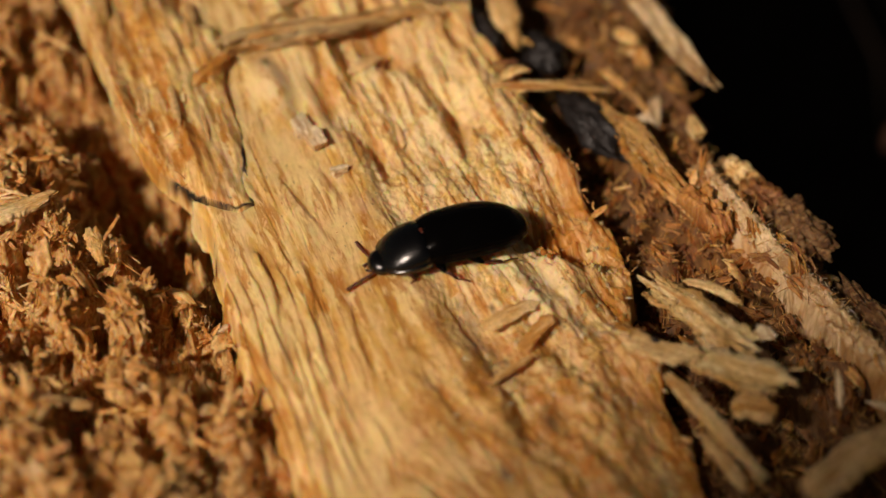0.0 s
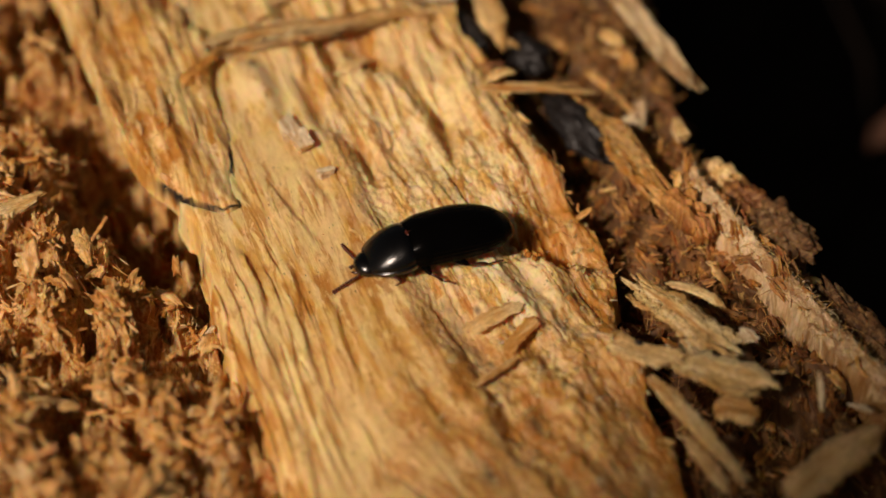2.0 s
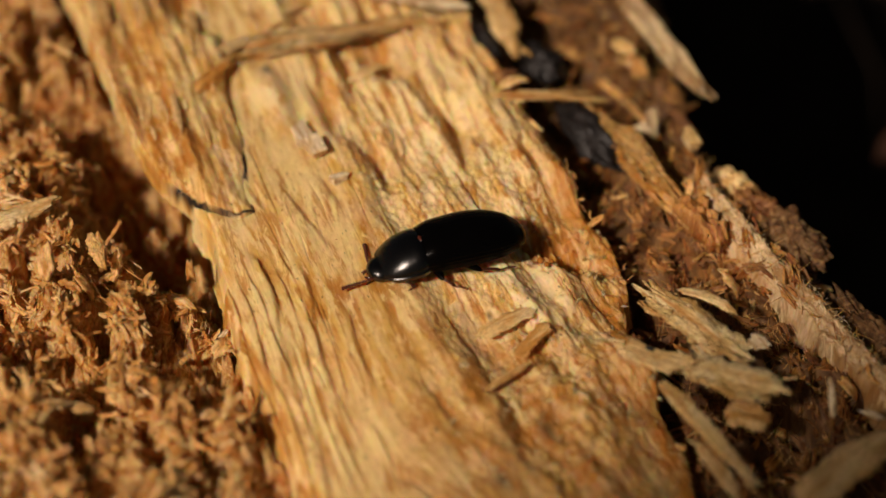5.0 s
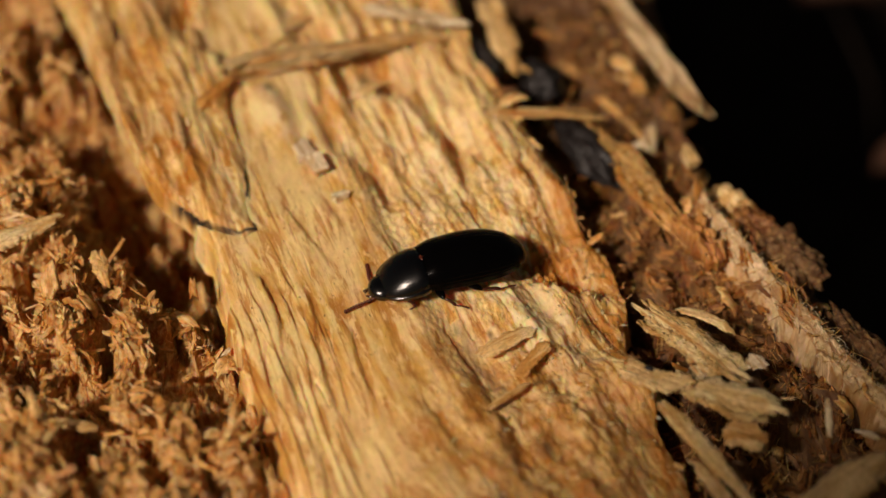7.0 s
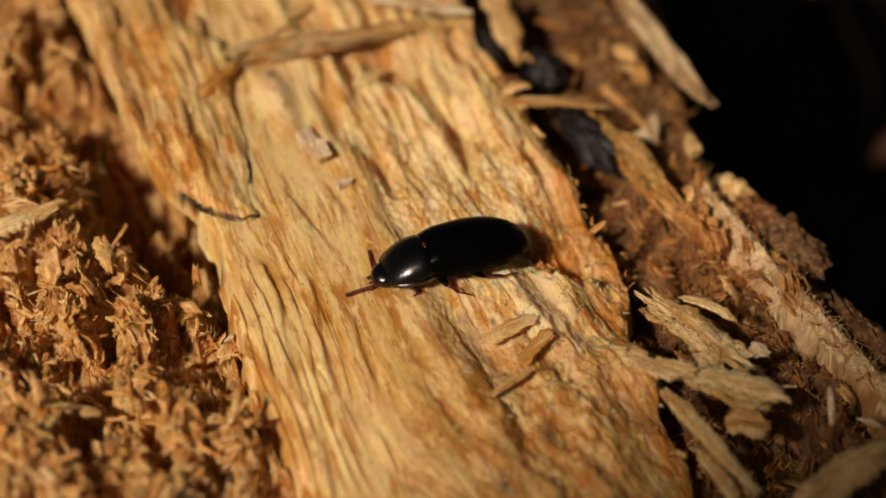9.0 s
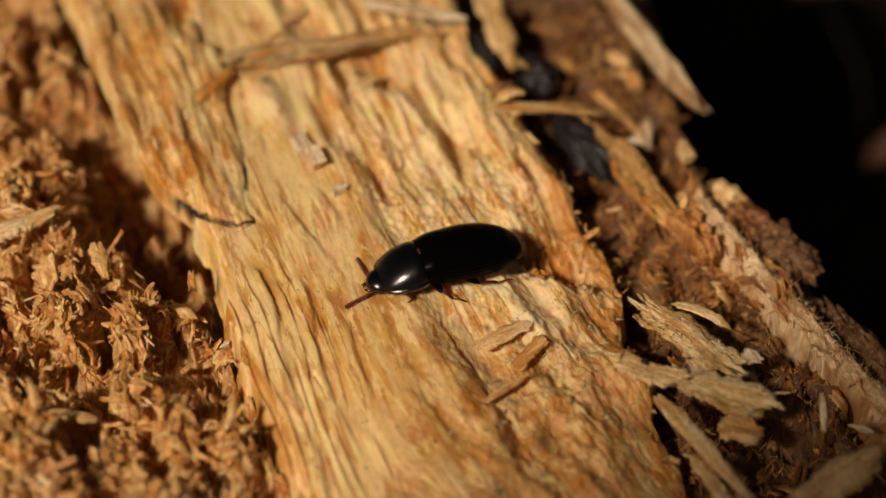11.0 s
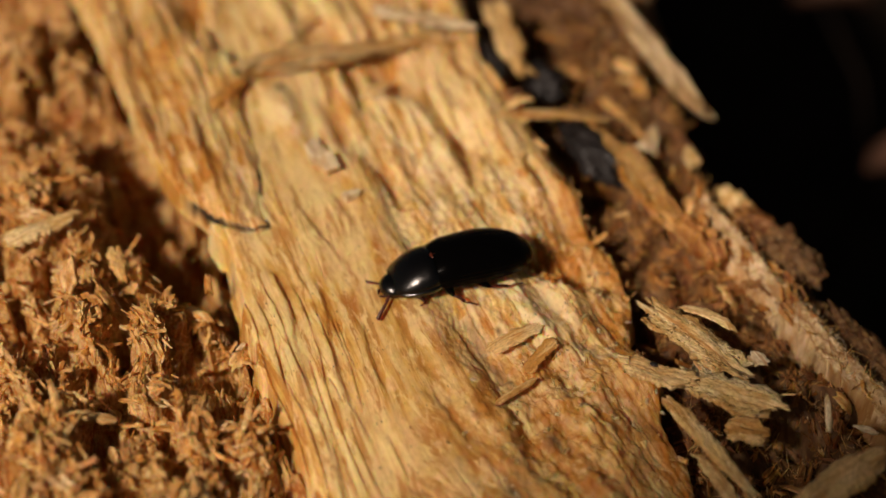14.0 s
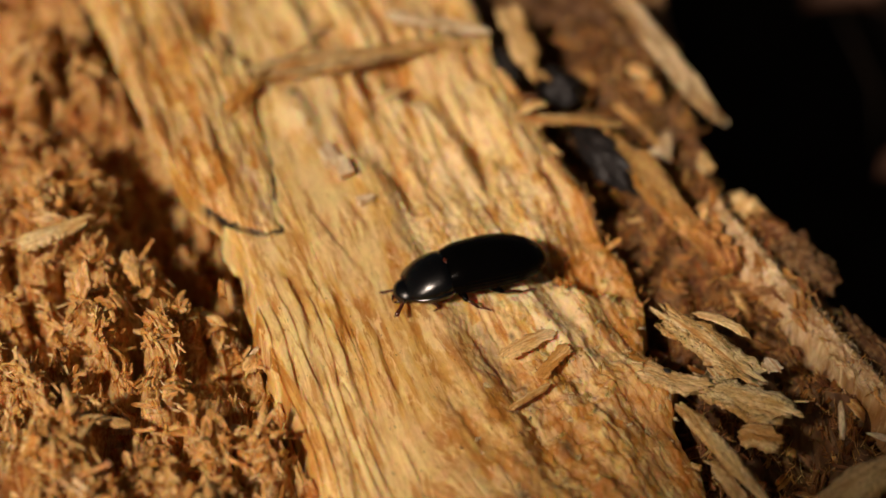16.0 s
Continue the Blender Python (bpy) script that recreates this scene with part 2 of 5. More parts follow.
def inside(poly, x, y):
    """Signed distance (mm) to a closed outline, positive inside."""
    best = np.full(np.shape(x), 1e9)
    odd = np.zeros(np.shape(x), bool)
    for (ax, ay), (bx, by) in zip(poly, poly[1:] + poly[:1]):
        dx, dy = bx - ax, by - ay
        t = np.clip(((x - ax) * dx + (y - ay) * dy) / (dx * dx + dy * dy), 0, 1)
        best = np.minimum(best, (x - ax - t * dx) ** 2 + (y - ay - t * dy) ** 2)
        cross = (ay > y) != (by > y)
        odd ^= cross & (x < ax + (y - ay) * dx / (dy if dy else 1e-9))
    return np.sqrt(best) * np.where(odd, 1, -1)


def blob(x, y, cx, cy, sx, sy, turn=-69):
    """A soft oval spot, long side sx along turn (degrees)."""
    c, s = math.cos(radians(turn)), math.sin(radians(turn))
    u, v = (x - cx) * c + (y - cy) * s, -(x - cx) * s + (y - cy) * c
    return np.exp(-((u / sx) ** 2 + (v / sy) ** 2))


# ---- the grain: fibres fan out slightly from a far point ----
APEX, FAR, AXIS = (-144.0, 368.9), 396.0, math.atan2(-368.9, 144.0)


def to_grain(x, y):
    dx, dy = x - APEX[0], y - APEX[1]
    return (np.arctan2(dy, dx) - AXIS) * FAR, np.hypot(dx, dy) - FAR


def from_grain(c, r):
    a = c / FAR + AXIS
    return APEX[0] + (r + FAR) * np.cos(a), APEX[1] + (r + FAR) * np.sin(a)


FACE = [(-24.0, 38), (-20.2, 4.4), (-18.8, 0), (-17.0, -5.3), (-15.5, -11), (-13.9, -16.4), (-12.1, -21), (-6.6, -34),
        (22.4, -34), (20.2, -23), (18.9, -17.9), (16.4, -10), (16.6, -2.3), (14.1, 2.0), (11.9, 7.3), (8.4, 15.7), (4.0, 25.6), (1.0, 38)]
FLAP = [(-38, 38.0), (-32.2, 25.6), (-28.3, 16.1), (-25.0, 8.3), (-21.6, 3.6), (-18.5, 1.4), (-15.8, 0.3), (-14.4, 1.0),
        (-15.3, 4.9), (-16.1, 9.7), (-17.7, 13.9), (-18.7, 20.1), (-20.2, 38.0)]
LOG = [(-130, 190), (-4, 190), (21, 62), (23.0, 31), (23.7, 21.3), (24.8, 13.6), (29.3, 9.9), (32.1, 3.5), (33.9, -3.2), (37.3, -9.6),
       (42.2, -19.2), (48, -44), (-60, -44)]


CLUMPS = np.random.RandomState(5).rand(270, 3) * np.array([46, 84, 1]) + np.array([-48, -44, 0])


def clumps(x, y):
    """Crumbled clumps: depth of the gap between neighbours and each clump's own height."""
    wx, wy = x + 1.1 * pn(x / 2.6, y / 2.6, 6) + 0.5 * pn(x / 0.9, y / 0.9, 7), y + 1.4 * pn(x / 2.8, y / 2.8, 8) + 0.5 * pn(x / 0.9, y / 0.9, 9)
    one, two, tall = np.full(np.shape(x), 99.0), np.full(np.shape(x), 99.0), np.zeros(np.shape(x))
    for cx, cy, h in CLUMPS:
        d = np.hypot(wx - cx + 0.25 * (wy - cy), (wy - cy) * 0.62)
        near = d < one
        two = np.where(near, one, np.minimum(two, d))
        tall = np.where(near, h, tall)
        one = np.where(near, d, one)
    return smooth(0.0, 1.9, two - one), tall


def bed_z(x, y):
    """Height of the crumbled bed: spongy on one side, a fibrous sunken shelf on the other."""
    c, r = to_grain(x, y)
    gap, tall = clumps(x, y)
    left = -5.8 + gap * (2.6 + 3.0 * tall) + 1.8 * pn(x / 8.0, y / 9.5, 1) + gap * (0.8 * pn(x / 1.5, y / 2.6, 2) + 0.3 * ridged(x / 0.8, y / 2.2, 3)) + 0.9 * pn(x / 0.95, y / 1.3, 4) + 0.45 * pn(x / 0.42, y / 0.55, 5) + 0.2 * pn(x / 0.22, y / 0.3, 10)
    left = left + 4.2 * blob(x, y, -30, -7.5, 4.0, 2.0, 95) + 2.6 * blob(x, y, -23, -9, 3.2, 2.6, 20) + 2.0 * blob(x, y, -20.5, -17, 3, 2)
    left = left - 3.6 * blob(x, y, -26.6, -9.5, 5.0, 1.2, -85) - 7.0 * blob(x, y, -27.0, 9.0, 11, 2.8, -62) + 1.6 * blob(x, y, -33.5, 8, 10, 2.0) - 4.5 * blob(x, y, -17.6, -12.5, 3.6, 1.1) - 5.5 * blob(x, y, -23.6, 2.0, 4.4, 2.0, -50)
    left = left - 3.0 * smooth(0.0, 0.3, pn(x / 3.4, y / 4.6, 18)) * smooth(6, 18, y)
    left = left + 1.2 * smooth(-12, -20, y) + 2.5 * blob(x, y, -32, -27, 5, 4, 0) + 2.0 * blob(x, y, -20, -27, 5, 3, 20)
    right = -4.6 + 0.9 * pn(c / 3.2, r / 22, 11) + 0.55 * pn(c / 1.1, r / 12, 12) + 0.25 * pn(c / 0.45, r / 5, 13) + 0.9 * pn(x / 3.1, y / 3.3, 14) + 0.7 * pn(x / 1.1, y / 1.2, 15) + 0.35 * pn(x / 0.45, y / 0.45, 16)
    right = right - 2.6 * blob(x, y, 17.8, -4.4, 3.4, 1.6, -50) - 2.5 * blob(x, y, 14.3, 13.6, 5, 2.4, -58) - 2.2 * blob(x, y, 10.5, 23.5, 4, 2.4, -60)
    right = right - 1.8 * blob(x, y, 28, -18, 5, 3, -30) - 1.5 * blob(x, y, 25, -26, 4, 3, 0) + 1.2 * blob(x, y, 23.0, 2.0, 4, 2.6, -50) - 1.5 * blob(x, y, 20.5, 19, 4, 2, -60)
    right = right - (2.8 - 2.6 * smooth(-7, -1, y)) * smooth(-5.5, -1.0, inside(FACE, x, y)) * smooth(-30, -8, y) - 2.6 * smooth(0.0, 0.35, pn(x / 3.0, y / 3.8, 17))
    right = right - 2.6 * blob(x, y, 30, -25, 8, 5, -30)
    k = smooth(-6, 4, c)
    z = left * (1 - k) + right * k
    z = z - 5.0 * smooth(-0.8, 1.2, inside(FACE, x, y)) - 5.0 * smooth(-1.0, 1.2, inside(FLAP, x, y))
    edge = inside(LOG, x, y) + 1.2 * pn(x / 4, y / 4, 21) + 0.6 * pn(x / 1.3, y / 1.3, 22)
    z = z - 1.6 * smooth(7, 0, edge) - 120 * smooth(1.0, -14.0, edge)
    return z


def bundles(w, r, width, length, seed):
    """Torn fibre bundles: each strip across the grain breaks off at its own places; gives a level from -1 to 1."""
    w = w / width + 0.16 * pn(w / width * 0.7, r / length * 1.5, seed)
    k = np.floor(w).astype(int)
    f = w - k
    off = PERM[(k * 7 + seed * 31) & 255] / 255.0
    run = r / length * (0.7 + 0.6 * PERM[(k * 13 + seed) & 255] / 255.0) + off * 9
    j = np.floor(run).astype(int)

    def level(kk, jj):
        return PERM[(PERM[kk & 255] + jj * 11 + seed * 5) & 255] / 127.5 - 1

    g = smooth(0.93, 1.0, run - j)
    here = level(k, j) * (1 - g) + level(k, j + 1) * g
    edge = smooth(0.30, 0.5, np.abs(f - 0.5))
    return here, edge


def face_grain(x, y):
    c, r = to_grain(x, y)
    return c - 0.011 * np.clip(x + 2, 0, 16) * np.clip(-y, 0, 40) + 0.9 * pn(r / 22, c / 9, 31), r


def strips(w, r, width, seed, bias):
    """Overlapping split strips along the grain: each rises to a lip and drops to its neighbour; lips begin and end by themselves. Height and seam."""
    u = w / width + 0.60 * pn(w / (3.2 * width), r / 14, seed) + 0.08 * pn(w / (0.9 * width), r / 6.5, seed + 1) + 0.055 * pn(w / 0.5, r / 1.8, seed + 2) + 0.045 * pn(w / 0.25, r / 0.6, seed + 3)
    k = np.floor(u)
    f = u - k

    def lip(q):
        return smooth(-0.04, 0.30, pn(r / 8.0, q * 3.37 + 0.21, seed + 4) + bias)

    here, before = lip(k), lip(k - 1)
    rise = here * smooth(0.15, 0.80, f) * smooth(1.0, 0.84, f)
    seam = here * smooth(0.86, 0.99, f) + before * smooth(0.22, 0.0, f)
    return rise - 0.35 * (here * smooth(0.94, 1.0, f) + before * smooth(0.06, 0.0, f)), seam


def plank_strips(w, r):
    """Two sizes of strips on the smooth plank, denser towards its open edge."""
    near = smooth(-8.5, -12.5, w) * smooth(-9, 6, r)
    broad = strips(w, r, 3.1, 61, -0.06 + 0.25 * near)
    small = strips(w + 0.4 * pn(r / 6, w / 3, 70), r * 1.25, 1.05, 71, -0.34 + 0.60 * near - 0.15 * blob(w, r, -5.5, 9, 2.4, 7, 0))
    return 0.5 * broad[0] + 0.42 * small[0], np.clip(0.7 * broad[1] + 0.7 * small[1], 0, 1)


def face_z(x, y):
    """Height of the split wood face: long fibres, torn bundles, steps and cracks along the grain."""
    w, r = face_grain(x, y)
    coarse = smooth(-5.5, -2.0, w)
    w = w + coarse * (0.16 * pn(r / 5.5, w / 2.2, 29) + 0.04 * pn(r / 1.6, w / 0.8, 28))
    rough = smooth(-0.25, 0.25, pn(w / 3.4, r / 7, 27))
    z = 0.35 * pn(w / 5.0, r / 32, 32) + 0.10 * pn(w / 1.9, r / 6, 34) + 0.45 * coarse * pn(w / 2.4, r / 9, 33) + 0.02 * pn(w / 0.4, r / 3, 36)
    for width, length, amount, seed in ((2.3, 14, 0.20, 1), (0.95, 8, 0.08, 2)):
        here, edge = bundles(w, r, width, length, seed)
        z = z + amount * coarse * (0.25 + 0.75 * rough) * (here - 0.4 * edge)
    # knotty lower end
    knot = np.clip(0.8 * blob(x, y, 11, -1.5, 5, 2.2, -55) + blob(x, y, 9.5, -23.5, 10, 6.5, -50) + blob(x, y, 11, -12, 8, 4, -50), 0, 1)
    hollow = blob(x, y, 7.2, -13.6, 4.2, 3.2, -40) * smooth(-9.3, -10.3, y + 0.3 * (x - 6) + 0.35 * pn(x / 0.9, y / 0.9, 144))
    z = z - 0.7 * hollow
    rise, seam = plank_strips(w, r)
    z = z + (1 - coarse) * (0.36 * rise - 0.09 * seam + 0.035 * pn(x / 0.6, y / 0.9, 45))
    rise, seam = strips(w, r, 0.95, 81, 0.02)
    z = z + coarse * (1 - 0.75 * knot) * (0.20 * rise + 0.20 * pn(x / 0.42, y / 0.6, 49) + 0.10 * pn(x / 0.2, y / 0.3, 46))
    z = z + coarse * smooth(1, 8, y) * (1.0 * pn(w / 1.7, r / 15, 141) + 0.5 * pn(w / 0.8, r / 6, 142) - 0.9 * smooth(0.12, 0.4, pn(w / 2.2, r / 10, 143)))
    crack = np.abs(pn(w / 2.3, r / 34, 37))
    z = z - 0.22 * smooth(0.03, 0.0, crack) * smooth(0.0, 0.3, pn(w / 3, r / 9, 38))
    # the smooth plank steps down to a grey trough, which rises to a second ridge
    z = z + 0.45 * smooth(-2.0, -4.4, w + 1.3 * pn(r / 7.0, 0.3, 41) + 0.4 * pn(r / 1.6, 0.7, 40)) - 0.55 * blob(w, r, -1.8, 13, 1.3, 11, 0) + 0.5 * blob(w, r, 3.4, 10, 0.9, 9, 0) - 0.6 * blob(w, r, 5.4, 12, 0.9, 8, 0)
    z = z - 0.45 * blob(w, r, -6.2, -17, 1.2, 6, 0) - 1.1 * blob(w, r, 0.3, -24, 1.2, 4, 0) - 0.6 * blob(w, r, -2.4, -9, 0.8, 7, 0) + 0.5 * blob(w, r, -8.0, -19, 1.6, 4, 0)
    z = z + knot * (0.30 * np.abs(pn(w / 1.1, r / 3.0, 55)) + 0.16 * pn(x / 0.5, y / 0.6, 56) + 0.06 * pn(x / 0.2, y / 0.22, 57) - 0.1)
    z = z + knot * (0.8 * pn(w / 2.2, r / 3.6, 42) + 0.35 * pn(x / 1.1, y / 1.2, 43)) + 0.10 * pn(x / 0.7, y / 0.7, 44) * coarse
    z = z - 2.0 * smooth(-14, -34, y) + 0.9 * smooth(10, 30, y) + 0.7 * blob(x, y, 12, 4.5, 5, 2.5, -60) - 0.4 * blob(x, y, 9.3, 1.0, 1.4, 1.1) - 3.0 * blob(x, y, 10.6, -2.0, 3.2, 2.1, -20) * (1 + 0.8 * pn(x / 0.7, y / 0.7, 39)) - 3.4 * blob(x, y, -4.8, 21.5, 3.0, 1.3, -62) - 1.6 * blob(x, y, 2.2, 14.5, 3.0, 1.0, -66) + 0.9 * blob(x, y, -2.6, 17.0, 6.0, 1.1, -64) - 0.4
    crumb = np.clip(blob(x, y, 12.8, -2.8, 6.5, 2.8, -58) + 0.8 * blob(x, y, 11.5, -22.5, 9, 5.5, -50) + 0.5 * blob(x, y, 10, -13, 6, 3, -50), 0, 1)
    z = z + crumb * (1.3 * pn(x / 2.3, y / 2.6, 91) + 0.6 * pn(x / 0.9, y / 1.0, 92) + 0.22 * pn(x / 0.36, y / 0.36, 93) - 0.4)
    z = z + 0.7 * blob(x, y, -13.4, 16.2, 3.2, 1.5, -62)
    # beyond the beetle's tail the rotten side slopes away
    side = inside(FACE, x, y) + 1.2 * pn(x / 3.0, y / 3.0, 94)
    z = z - 2.0 * smooth(6.0, 1.2, side) * smooth(4, 9, x) * smooth(6.5, 2.5, y) * smooth(-15, -9, y) - 2.6 * smooth(6.5, 0.0, side) * smooth(6, 11, x) * smooth(-13, -19, y)
    flat = blob(x, y, 1.5, -5.2, 7.5, 3.2, 14)
    return z * (1 - 0.45 * flat)


def flap_z(x, y):
    c, r = to_grain(x, y)
    d = inside(FLAP, x, y)
    z = 1.35 - 0.35 * smooth(9.0, 1.0, y) * smooth(-23.0, -18.0, x) + 0.9 * pn(c / 2.6, r / 12, 51) + 0.55 * pn(c / 1.1, r / 6, 52) + 0.15 * pn(x / 0.7, y / 0.8, 54) - 5.0 * blob(x, y, -21.3, 28.0, 3.4, 2.2) + 0.08 * pn(c / 0.35, r / 6, 53) + 0.9 * smooth(0, 30, y) + 1.1 * blob(c, r, -23.0, -20, 2.6, 22, 0)
    return z - 0.5 * smooth(3.2, 0.0, d)


RIDGE = [(22.8, 9.4), (24.6, 8.6), (28.2, 1.6), (32.4, -5.6), (36.6, -13.2), (42.6, -24.0), (40.6, -25.0), (34.9, -14.7), (30.4, -7.2), (26.0, -0.2), (22.6, 6.4)]


def ridge_z(x, y):
    """The weathered pale ridge along the log's far edge: granular, with long furrows."""
    c, r = to_grain(x, y)
    d = inside(RIDGE, x, y)
    return -2.5 + 0.9 * smooth(0.0, 1.3, d) + 0.5 * pn(c / 0.9, r / 7, 131) + 0.5 * pn(x / 1.6, y / 1.9, 132) + 0.35 * pn(x / 0.6, y / 0.7, 133) + 0.18 * pn(x / 0.28, y / 0.3, 134)


def ridge_stains(x, y, d):
    c, r = to_grain(x, y)
    brown = 0.9 * smooth(0.05, 0.45, pn(c / 0.8, r / 6, 135)) + 0.5 * smooth(0.1, 0.4, pn(x / 1.3, y / 1.5, 136))
    return np.stack([0.45 * brown + 0.25 * smooth(0.6, 0.0, d), 0.25 * brown, 0 * x], 1)


def surface(x, y):
    """Highest of the log's surfaces at a place."""
    z = bed_z(x, y)
    z = np.where(inside(RIDGE, x, y) > 0, np.maximum(z, ridge_z(x, y)), z)
    z = np.where(inside(FACE, x, y) > 0, np.maximum(z, face_z(x, y)), z)
    return np.where(inside(FLAP, x, y) > 0, np.maximum(z, flap_z(x, y)), z)


def trim(verts, faces, keep):
    """Drop the faces with no kept corner, and the loose vertices."""
    faces = faces[keep[faces].any(1)]
    used = np.zeros(len(verts), bool)
    used[faces.ravel()] = True
    index = np.cumsum(used) - 1
    return used, index[faces]


def patch(name, outline, height, parent, material, label, step=(0.09, 0.13), depth=3.0, ragged=(0.15, 0.6), stain_shades=None):
    """A slab of wood in the grain's own grid: its top, and a rough broken edge down to the bed."""
    ox, oy = np.array(outline).T
    oc, orr = to_grain(ox, oy)
    c = np.arange(oc.min() - 1.5, oc.max() + 1.5, step[0])
    r = np.arange(orr.min() - 1.5, orr.max() + 1.5, step[1])
    C, Rr = np.meshgrid(c, r, indexing="ij")
    C, Rr = C.ravel(), Rr.ravel()
    x, y = from_grain(C, Rr)
    d = inside(outline, x, y) + ragged[0] * pn(C / 0.5, Rr / 2.5, 61) + ragged[1] * pn(C / 2.2, Rr / 4.0, 62)
    z = height(x, y)
    z = z - depth * smooth(0.08, -0.28, d) - 0.25 * smooth(0.9, 0.05, d)
    faces = grid_faces(len(c), len(r))[:, ::-1]
    used, faces = trim(np.zeros((len(x), 3)), faces, d > -0.36)
    v = np.stack([x, y, z], 1)[used]
    W2, R2 = face_grain(x, y)
    g = np.stack([W2, R2, smooth(-5, -1, W2) * (0.6 * bundles(W2, R2, 2.3, 9, 1)[0] + 0.3 * bundles(W2, R2, 0.95, 4.5, 2)[0])], 1)[used]
    s = stain_shades(x, y, d)[used] if stain_shades else np.zeros_like(v)
    pale = 1.2 * blob(x, y, 2.5, 7.0, 22, 9.0, -62) + 0.55 * blob(x, y, 8, -8.5, 7, 3.6, -50) + 0.15 * blob(x, y, 12, -18, 9, 5, -50) + 1.2 * blob(x, y, -13.2, 16, 3.6, 1.8) + 1.1 * blob(x, y, -17.0, 5.0, 6, 1.1, -76)
    sleek = np.clip(smooth(-2.5, -5.0, W2) + 1.1 * blob(x, y, 10, -21.5, 10, 6, -50) + 0.7 * blob(x, y, 7.2, -13.6, 4, 3), 0, 1)
    return part(name, v, faces, material, parent, label, g, np.clip(s, 0, 1), bleach=np.clip(pale, 0, 1)[used], sleek=sleek[used])


# amber is also painted into seams, furrows and hollows as their warm shade
def face_stain_shades(x, y, d):
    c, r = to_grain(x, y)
    # amber in the tail hollow: part orange rot, part painted beetle shadow
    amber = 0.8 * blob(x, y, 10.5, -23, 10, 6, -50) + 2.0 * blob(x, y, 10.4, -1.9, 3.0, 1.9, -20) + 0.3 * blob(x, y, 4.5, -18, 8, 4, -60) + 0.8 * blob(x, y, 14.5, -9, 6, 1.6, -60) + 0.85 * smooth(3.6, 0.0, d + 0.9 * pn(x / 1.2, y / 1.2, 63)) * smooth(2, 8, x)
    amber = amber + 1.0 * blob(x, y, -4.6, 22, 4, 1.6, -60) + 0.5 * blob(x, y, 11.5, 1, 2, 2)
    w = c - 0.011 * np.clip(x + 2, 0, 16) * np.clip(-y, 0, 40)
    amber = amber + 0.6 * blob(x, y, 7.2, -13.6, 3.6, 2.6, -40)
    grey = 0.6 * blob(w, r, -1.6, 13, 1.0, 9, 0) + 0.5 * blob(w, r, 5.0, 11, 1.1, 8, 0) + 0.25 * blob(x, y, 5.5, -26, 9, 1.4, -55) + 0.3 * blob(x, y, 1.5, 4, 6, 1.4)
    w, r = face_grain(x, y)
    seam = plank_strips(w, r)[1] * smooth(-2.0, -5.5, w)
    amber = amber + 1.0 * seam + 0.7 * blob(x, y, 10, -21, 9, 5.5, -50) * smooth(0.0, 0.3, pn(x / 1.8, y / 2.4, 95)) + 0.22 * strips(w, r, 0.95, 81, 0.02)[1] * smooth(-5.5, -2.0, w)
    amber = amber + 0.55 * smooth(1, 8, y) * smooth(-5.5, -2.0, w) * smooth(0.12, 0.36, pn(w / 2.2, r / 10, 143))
    # pits are flat near-black spots in the colour only
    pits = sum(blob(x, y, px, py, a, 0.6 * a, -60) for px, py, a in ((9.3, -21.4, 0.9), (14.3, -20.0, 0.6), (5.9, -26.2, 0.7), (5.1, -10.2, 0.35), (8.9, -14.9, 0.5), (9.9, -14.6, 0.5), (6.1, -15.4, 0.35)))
    dark_weight = 0.75 * pits + 0.9 * blob(x, y, -14.6, 18.8, 0.7, 0.45) + 0.7 * blob(x, y, -8.8, 21, 0.8, 0.4)
    return np.stack([amber, grey, dark_weight], 1)


def flap_stains(x, y, d):
    amber = 2.6 * blob(x, y, -21.6, 6.6, 4.6, 1.8, -62) + 0.6 * blob(x, y, -28, 17, 12, 1.8, -66) + 0.5 * smooth(0.1, 0.45, pn(x / 1.5, y / 4.5, 145))
    # near-black line along the flap's edge
    dark_weight = 2.5 * smooth(0.19, 0.05, np.abs(d + 0.02 - 0.20 * smooth(-17.2, -15.6, x) - 0.2 * pn(x / 0.8, y / 0.8, 58))) * smooth(13, 9, y) * smooth(-23, -19, x)
    return np.stack([amber, np.zeros_like(x), dark_weight], 1)


# ---- the log ----
log = thing("rotten_log", "split rotten log with honey-coloured crumbling wood", "log")


